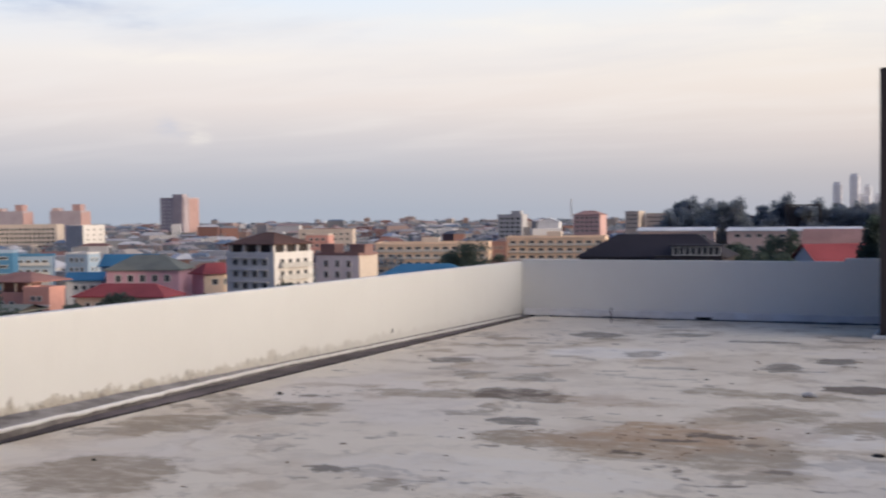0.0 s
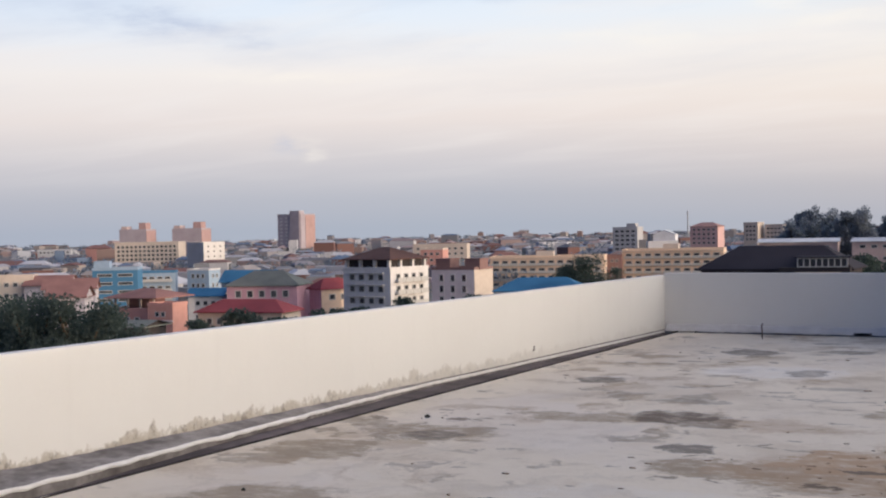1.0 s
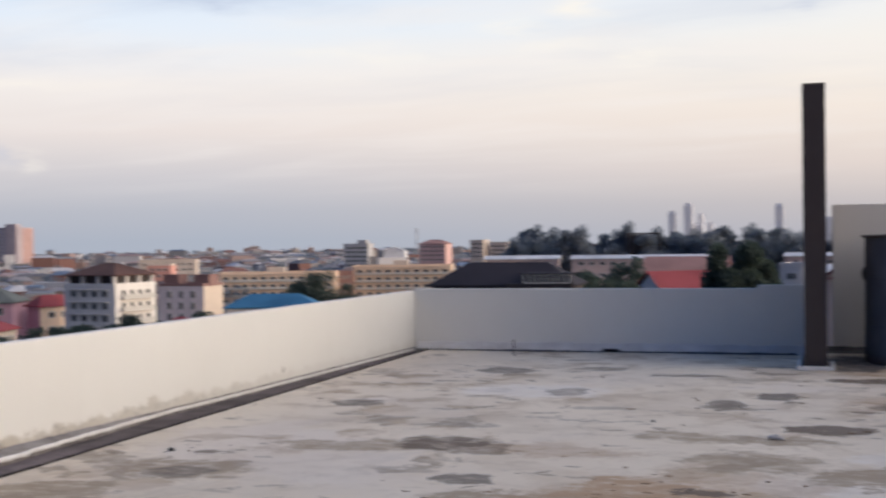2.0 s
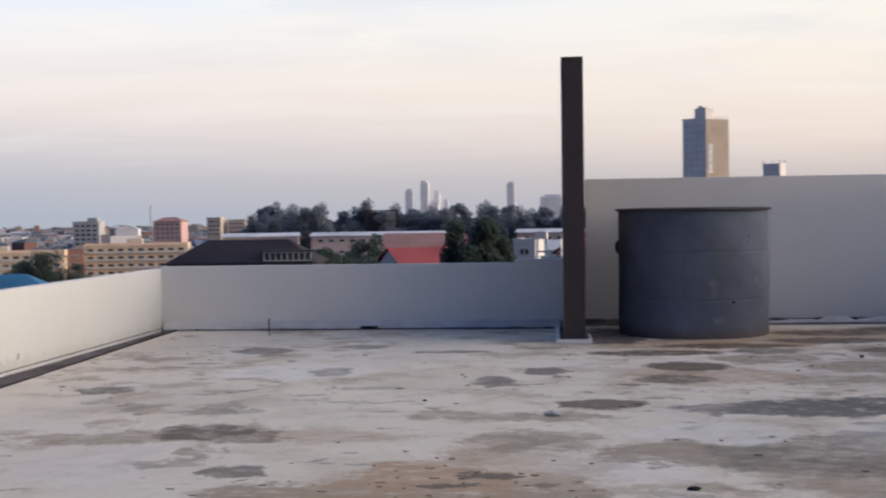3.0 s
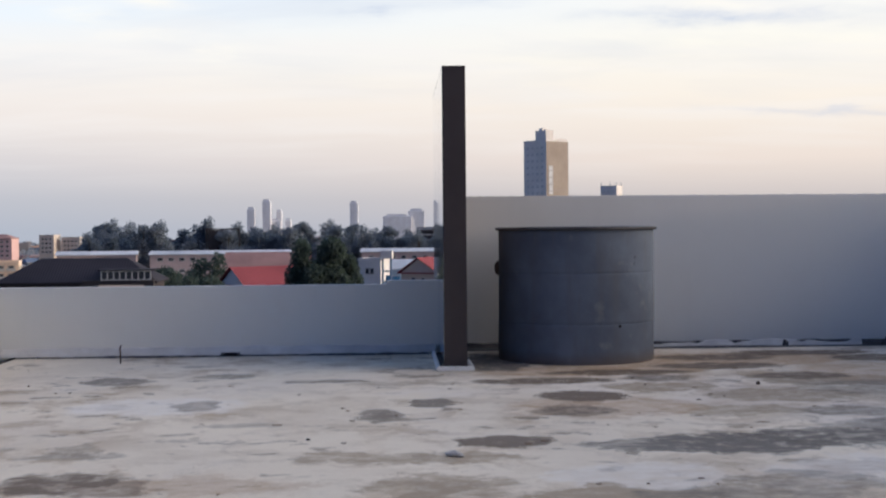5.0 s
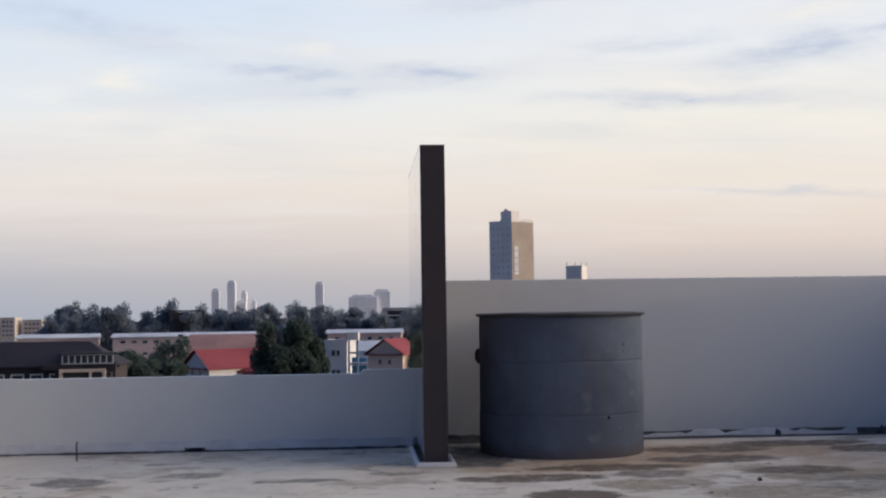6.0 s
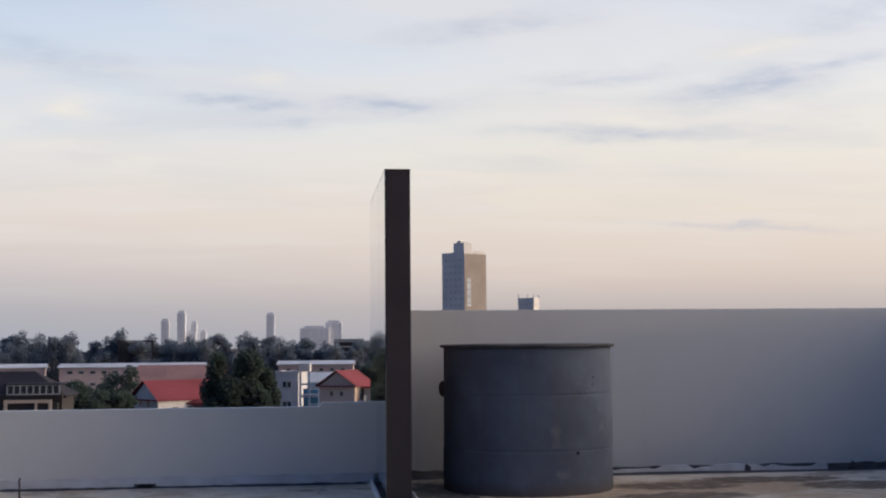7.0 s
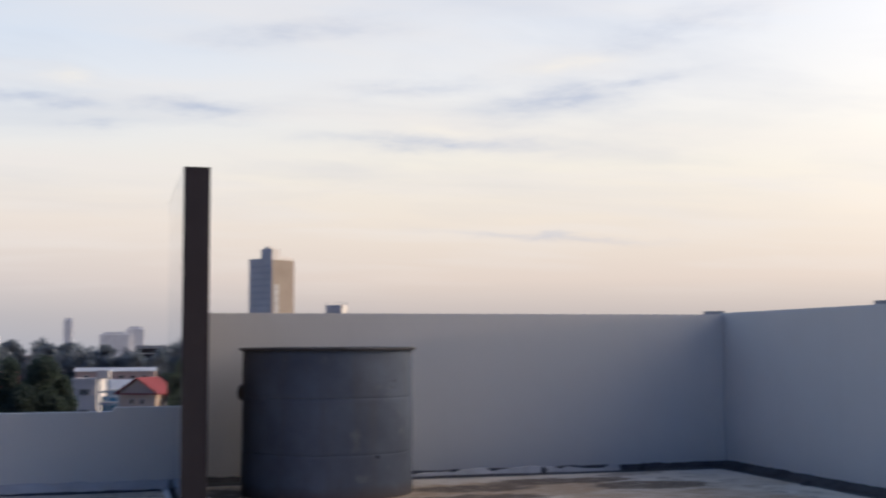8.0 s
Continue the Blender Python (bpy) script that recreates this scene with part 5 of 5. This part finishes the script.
# tan puts warm sunlight into this side; the shaded front is painted paler
part("side_wall", shape((0.0, 0.05, 0.0, 15.4, 0, h)), P_SUNLIT_TAN, b, "side wall painted tan for its sunlit tone")
part("stair_glass", shape((-0.05, 0.25, 1.5, 4.2, h - 26.0, h - 12.0)), R_WHITE, b, "pale glazed stair strip")
for k in range(4):
    part("band", shape((0.25, 0.35, 1.2, 4.5, h - 25.0 + 3.4 * k, h - 24.2 + 3.4 * k)), P_GREY, b)
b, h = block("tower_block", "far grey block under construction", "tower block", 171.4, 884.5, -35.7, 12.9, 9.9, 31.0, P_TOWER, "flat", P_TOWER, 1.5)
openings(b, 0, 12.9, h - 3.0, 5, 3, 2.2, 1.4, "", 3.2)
for x, y in ((-12.5, 0.5), (-0.4, 0.5), (-0.4, 9.2), (-7.0, 4.0)):
    part("rod", shape((x - 0.2, x + 0.2, y - 0.2, y + 0.2, h, h + 4.0)), STEEL, b)
for x, y, tp, w in ((144.5, 264.6, 9.4, 4.6), (179.7, 243.9, 11.5, 6)):
    b, h = block("water_tower", "far roof room behind the tall wall", "roof room", x, y, -30, w, 6.0, tp, P_WHITE, "flat", P_WHITE, 0.4)

# the far city centre, a few towers paled so that haze sits in their colour
FAR = 2500.0
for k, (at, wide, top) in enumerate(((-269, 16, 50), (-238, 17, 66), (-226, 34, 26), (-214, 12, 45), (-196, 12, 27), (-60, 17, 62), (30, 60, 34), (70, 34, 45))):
    b = thing("skyscraper", "distant tower paled for haze", "skyscraper", pose(at, FAR + 7.3 * k, GROUND), "distant towers")
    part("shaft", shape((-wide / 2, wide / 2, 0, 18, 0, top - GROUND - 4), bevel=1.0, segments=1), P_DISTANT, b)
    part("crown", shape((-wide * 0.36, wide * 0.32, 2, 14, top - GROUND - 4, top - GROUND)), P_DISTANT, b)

# ---- trees ----
def crown(seed, blobs, count, size):
    """Many small leaf sprays set on uneven clumps; blobs: x, y, z, radius, height."""
    rng = np.random.default_rng(seed)
    verts, faces = [], []
    weights = np.array([r * r * h for *_, r, h in blobs])
    for k in rng.choice(len(blobs), count, p=weights / weights.sum()):
        x, y, z, r, h = blobs[k]
        d = rng.normal(size=3)
        d /= np.linalg.norm(d)
        rad = rng.uniform(0.2, 1.25) ** 0.7
        c = np.array([x, y, z]) + d * np.array([r, r, h]) * rad
        a, b2 = rng.normal(size=3), rng.normal(size=3)
        a /= np.linalg.norm(a)
        b2 -= a * (a @ b2)
        b2 /= np.linalg.norm(b2)
        s = size * rng.uniform(0.5, 1.3)
        i = len(verts)
        verts += [tuple(c + a * s), tuple(c + b2 * s * 0.6), tuple(c - a * s), tuple(c - b2 * s * 0.6 + d * s * 0.3)]
        faces.append((i, i + 1, i + 2, i + 3))
    me = bpy.data.meshes.new("crown")
    me.from_pydata(verts, [], faces)
    return me


def limb(bm, p, q, r0, r1, n=7):
    p, q = Vector(p), Vector(q)
    w = (q - p).normalized()
    u = w.orthogonal().normalized()
    v = w.cross(u)
    rings = [[bm.verts.new(c + (u * math.cos(2 * math.pi * i / n) + v * math.sin(2 * math.pi * i / n)) * r) for i in range(n)] for c, r in ((p, r0), ((p + q) / 2 + u * r0 * 0.5, (r0 + r1) / 2), (q, r1))]
    for a, b in zip(rings, rings[1:]):
        for i in range(n):
            bm.faces.new((a[i], a[(i + 1) % n], b[(i + 1) % n], b[i]))
    bm.faces.new(rings[0][::-1]), bm.faces.new(rings[-1])


def tree(label, x, y, height, spread, seed, slim=False, count=2600, size=0.35, leaf=None, group=""):
    rng = random.Random(seed)
    ob = thing("tree", label, "tree", pose(x, y, GROUND, 0, 0, rng.uniform(0, 360)), group)
    bm = bmesh.new()
    limb(bm, (0, 0, -0.3), (0.2, 0.1, height * 0.55), height * 0.022, height * 0.013)
    blobs = []
    for k in range(18):
        a = rng.uniform(0, 6.28)
        if slim:
            z = height * (0.30 + 0.64 * (k + rng.random()) / 18)
            out = spread * rng.uniform(0.1, 0.6) * min(1.0, 1.9 * math.sqrt(max(0.02, 1 - z / height)))
        else:
            z = height * (0.50 + 0.42 * rng.random())
            out = spread * rng.uniform(0.1, 0.95) * math.sqrt(max(0.05, 1 - ((z / height - 0.5) / 0.46) ** 2))
        p = (out * math.cos(a), out * math.sin(a), z)
        limb(bm, (0.15, 0.08, z * 0.72), p, height * 0.007, height * 0.0025, 5)
        q = rng.uniform(0.20, 0.40) * spread * (1.25 if slim else 1)
        blobs.append((*p, q, q * (rng.uniform(0.9, 1.7) if slim else rng.uniform(0.6, 0.95))))
    if not slim:
        blobs.append((0, 0, height * 0.66, spread * 0.55, height * 0.15))
    part("trunk", bm, BARK, ob)
    me = crown(seed, blobs, count, size)
    me.materials.append(leaf or LEAF)
    c = new("crown", me)
    c.parent = ob
    return ob


for n, (x, y, tp, sp) in enumerate(((-7.4, 122.0, 0.9, 2.7), (-4.6, 123.0, 1.1, 2.6), (-2.4, 124.0, 0.3, 2.1), (-5.9, 121.2, -1.8, 2.6), (-3.4, 122.0, -2.4, 2.4))):
    tree("tall dense dark green tree behind the parapet", x, y, tp - GROUND, sp, 100 + n, True, 18000, 0.2, group="tall trees by the houses")
for n, (x, y, tp, sp) in enumerate(((-24.3, 137, -1.2, 3.2), (-22.1, 139, -0.6, 3.2), (-20.3, 142, -2, 2.3), (-24.1, 143, -1.4, 3.2), (-13.6, 175, -3.4, 3), (-24.1, 175, -0.4, 4.2), (-1.9, 150, -5, 3), (20.5, 230, -1.5, 5.5), (13.4, 235, -2, 5), (24.6, 224.9, -2.7, 5.5), (-20.6, 145, -2.0, 2.6), (-18.6, 146, -3.0, 2.4), (-26.5, 150, -1.2, 3.0), (-17.5, 160, -3.2, 2.4))):
    tree("broad dark green tree among the roofs", x, y, tp - GROUND, sp, 140 + n, False, 9000, 0.22)
for n, (x, y, tp, sp) in enumerate(((-86.7, 77.2, -2.4, 5), (-81.7, 78.3, -3.3, 4.6), (-91.8, 80.1, -3, 4.8), (-81.2, 85.3, -5.9, 4), (-87.8, 85.7, -5, 3.8), (-76.7, 83.4, -9, 4))):
    tree("broad dark green tree", x, y, tp - GROUND, sp * 1.15, 180 + n, False, 16000, 0.18)
for n, (x, y, tp, sp) in enumerate(((-109, 126.2, -9.8, 3.4), (-104.9, 130.2, -9, 3.4), (-100.9, 134.3, -9.6, 3), (-97.9, 138.4, -9.1, 3.2), (-93.9, 142.4, -10.2, 3), (-99.9, 150.4, -9.1, 3.2), (-95.9, 155.5, -9.1, 3.4), (-90.8, 159.5, -9.8, 3.2),
                                    (-86.8, 163.6, -9, 3.4), (-82.8, 167.6, -9.6, 3.2), (-116.2, 277.6, -6.4, 6.5), (-122.3, 280.5, -8.5, 5), (-108.1, 280.7, -9.5, 4.5))):
    tree("dark green tree between houses", x, y, tp + 0.5 - GROUND, sp * 1.15, 220 + n, False, 6000, 0.26)

# rows of casuarinas beyond the terraces
kinds = [tree("tall feathery casuarina in a row", -200 + 4 * k, 402, 27.5, 4.4, 300 + k, k % 2 == 0, 6500, 0.32, NEEDLE, "casuarina row") for k in range(4)]
rng = random.Random(9)
for k in range(96):
    u = k / 95
    if 0.50 < u < 0.56 and k % 2:
        continue
    x, y = -97 + 138 * u + rng.uniform(-1.2, 1.2), 404 + 14 * u + rng.uniform(-12, 12)
    s = rng.uniform(0.86, 1.12) * (0.97 if u > 0.55 else 1.0)
    copy_thing(kinds[rng.randrange(4)], pose(x, y, GROUND, 0, 0, rng.uniform(0, 360)) @ Matrix.Diagonal((s * 1.1, s * 1.1, s, 1)))
for k, ob in enumerate(kinds):
    ob.location = (-90 + 37 * k, 400 + 5 * k, GROUND)

# ---- the town beyond, past counting ----
def town_colours():
    m, b, add, links = material("town_houses", 0.85)
    pick = add("ShaderNodeNewGeometry").outputs["Random Per Island"]
    n = add("ShaderNodeValToRGB", {0: pick})
    n.color_ramp.interpolation = "CONSTANT"
    e = n.color_ramp.elements
    tones = ((0.36, 0.36, 0.39), (0.20, 0.11, 0.10), (0.31, 0.28, 0.27), (0.20, 0.21, 0.24), (0.46, 0.46, 0.49), (0.25, 0.18, 0.165), (0.13, 0.18, 0.27), (0.26, 0.25, 0.27), (0.31, 0.24, 0.24), (0.50, 0.50, 0.53), (0.15, 0.15, 0.17))
    while len(e) < len(tones):
        e.new(0.99)
    for k, t in enumerate(tones):
        e[k].position, e[k].color = k / len(tones), (*t, 1)
    links.new(n.outputs[0], b.inputs["Base Color"])
    return m


def scatter_town():
    rng = random.Random(31)
    verts, faces = [], []

    def quadbox(cx, cy, rot, w, d, z0, z1):
        i = len(verts)
        c, s = math.cos(rot), math.sin(rot)
        for z in (z0, z1):
            for x, y in ((-w, -d), (w, -d), (w, d), (-w, d)):
                verts.append((cx + x * c - y * s, cy + x * s + y * c, z))
        faces.extend(tuple(i + k for k in f) for f in ((4, 5, 6, 7), (0, 1, 5, 4), (1, 2, 6, 5), (2, 3, 7, 6), (3, 0, 4, 7)))

    def pitched(cx, cy, rot, w, d, z, rise):
        i = len(verts)
        c, s = math.cos(rot), math.sin(rot)
        for x, y, zz in ((-w, -d, z), (w, -d, z), (w, d, z), (-w, d, z), (-w * 0.6, 0, z + rise), (w * 0.6, 0, z + rise)):
            verts.append((cx + x * c - y * s, cy + x * s + y * c, zz))
        faces.extend(tuple(i + k for k in f) for f in ((0, 1, 5, 4), (1, 2, 5), (2, 3, 4, 5), (3, 0, 4)))

    for k in range(2600):
        dist = 300 + 2300 * rng.random() ** 1.5
        bearing = radians(rng.uniform(-62, 24))
        x, y = math.sin(bearing) * dist, math.cos(bearing) * dist
        if dist < 560 and -30 < math.degrees(bearing) < 30 or dist < 430:
            continue
        w, d, h = rng.uniform(3.5, 9) * (1 + dist / 2500), rng.uniform(3, 6), rng.uniform(4.0, 7.5) + (dist > 900) * (rng.random() < 0.12) * rng.uniform(3, 9)
        rot = rng.uniform(0.2, 0.9) + (rng.random() < 0.5) * 1.57
        quadbox(x, y, rot, w, d, GROUND, GROUND + h)
        if rng.random() < 0.65:
            pitched(x, y, rot, w + 0.5, d + 0.5, GROUND + h + 0.02, rng.uniform(1.2, 2.6))
    me = bpy.data.meshes.new("distant_town")
    me.from_pydata(verts, [], faces)
    me.materials.append(town_colours())
    return tagged(new("distant_town", me), "crowd of small distant houses and roofs", "town", "", "stuff")


scatter_town()


def scatter_woods():
    rng = random.Random(63)
    blobs = []
    for k in range(2300):
        dist = 300 + 2300 * rng.random() ** 1.2
        bearing = radians(rng.uniform(-62, 26))
        s = rng.uniform(2.5, 4.5) * (1 + dist / 1500)
        if dist < 640 and abs(math.degrees(bearing)) < 24 or dist < 420:
            continue
        blobs.append((math.sin(bearing) * dist, math.cos(bearing) * dist, GROUND + rng.uniform(2.0, 5.0), s, rng.uniform(2.5, 4.5)))
    me = crown(64, blobs, 120000, 1.2)
    me.materials.append(NEEDLE)
    me.name = "far_woods"
    return tagged(new("far_woods", me), "dark treetops scattered through the distant town", "trees", "", "stuff")


scatter_woods()
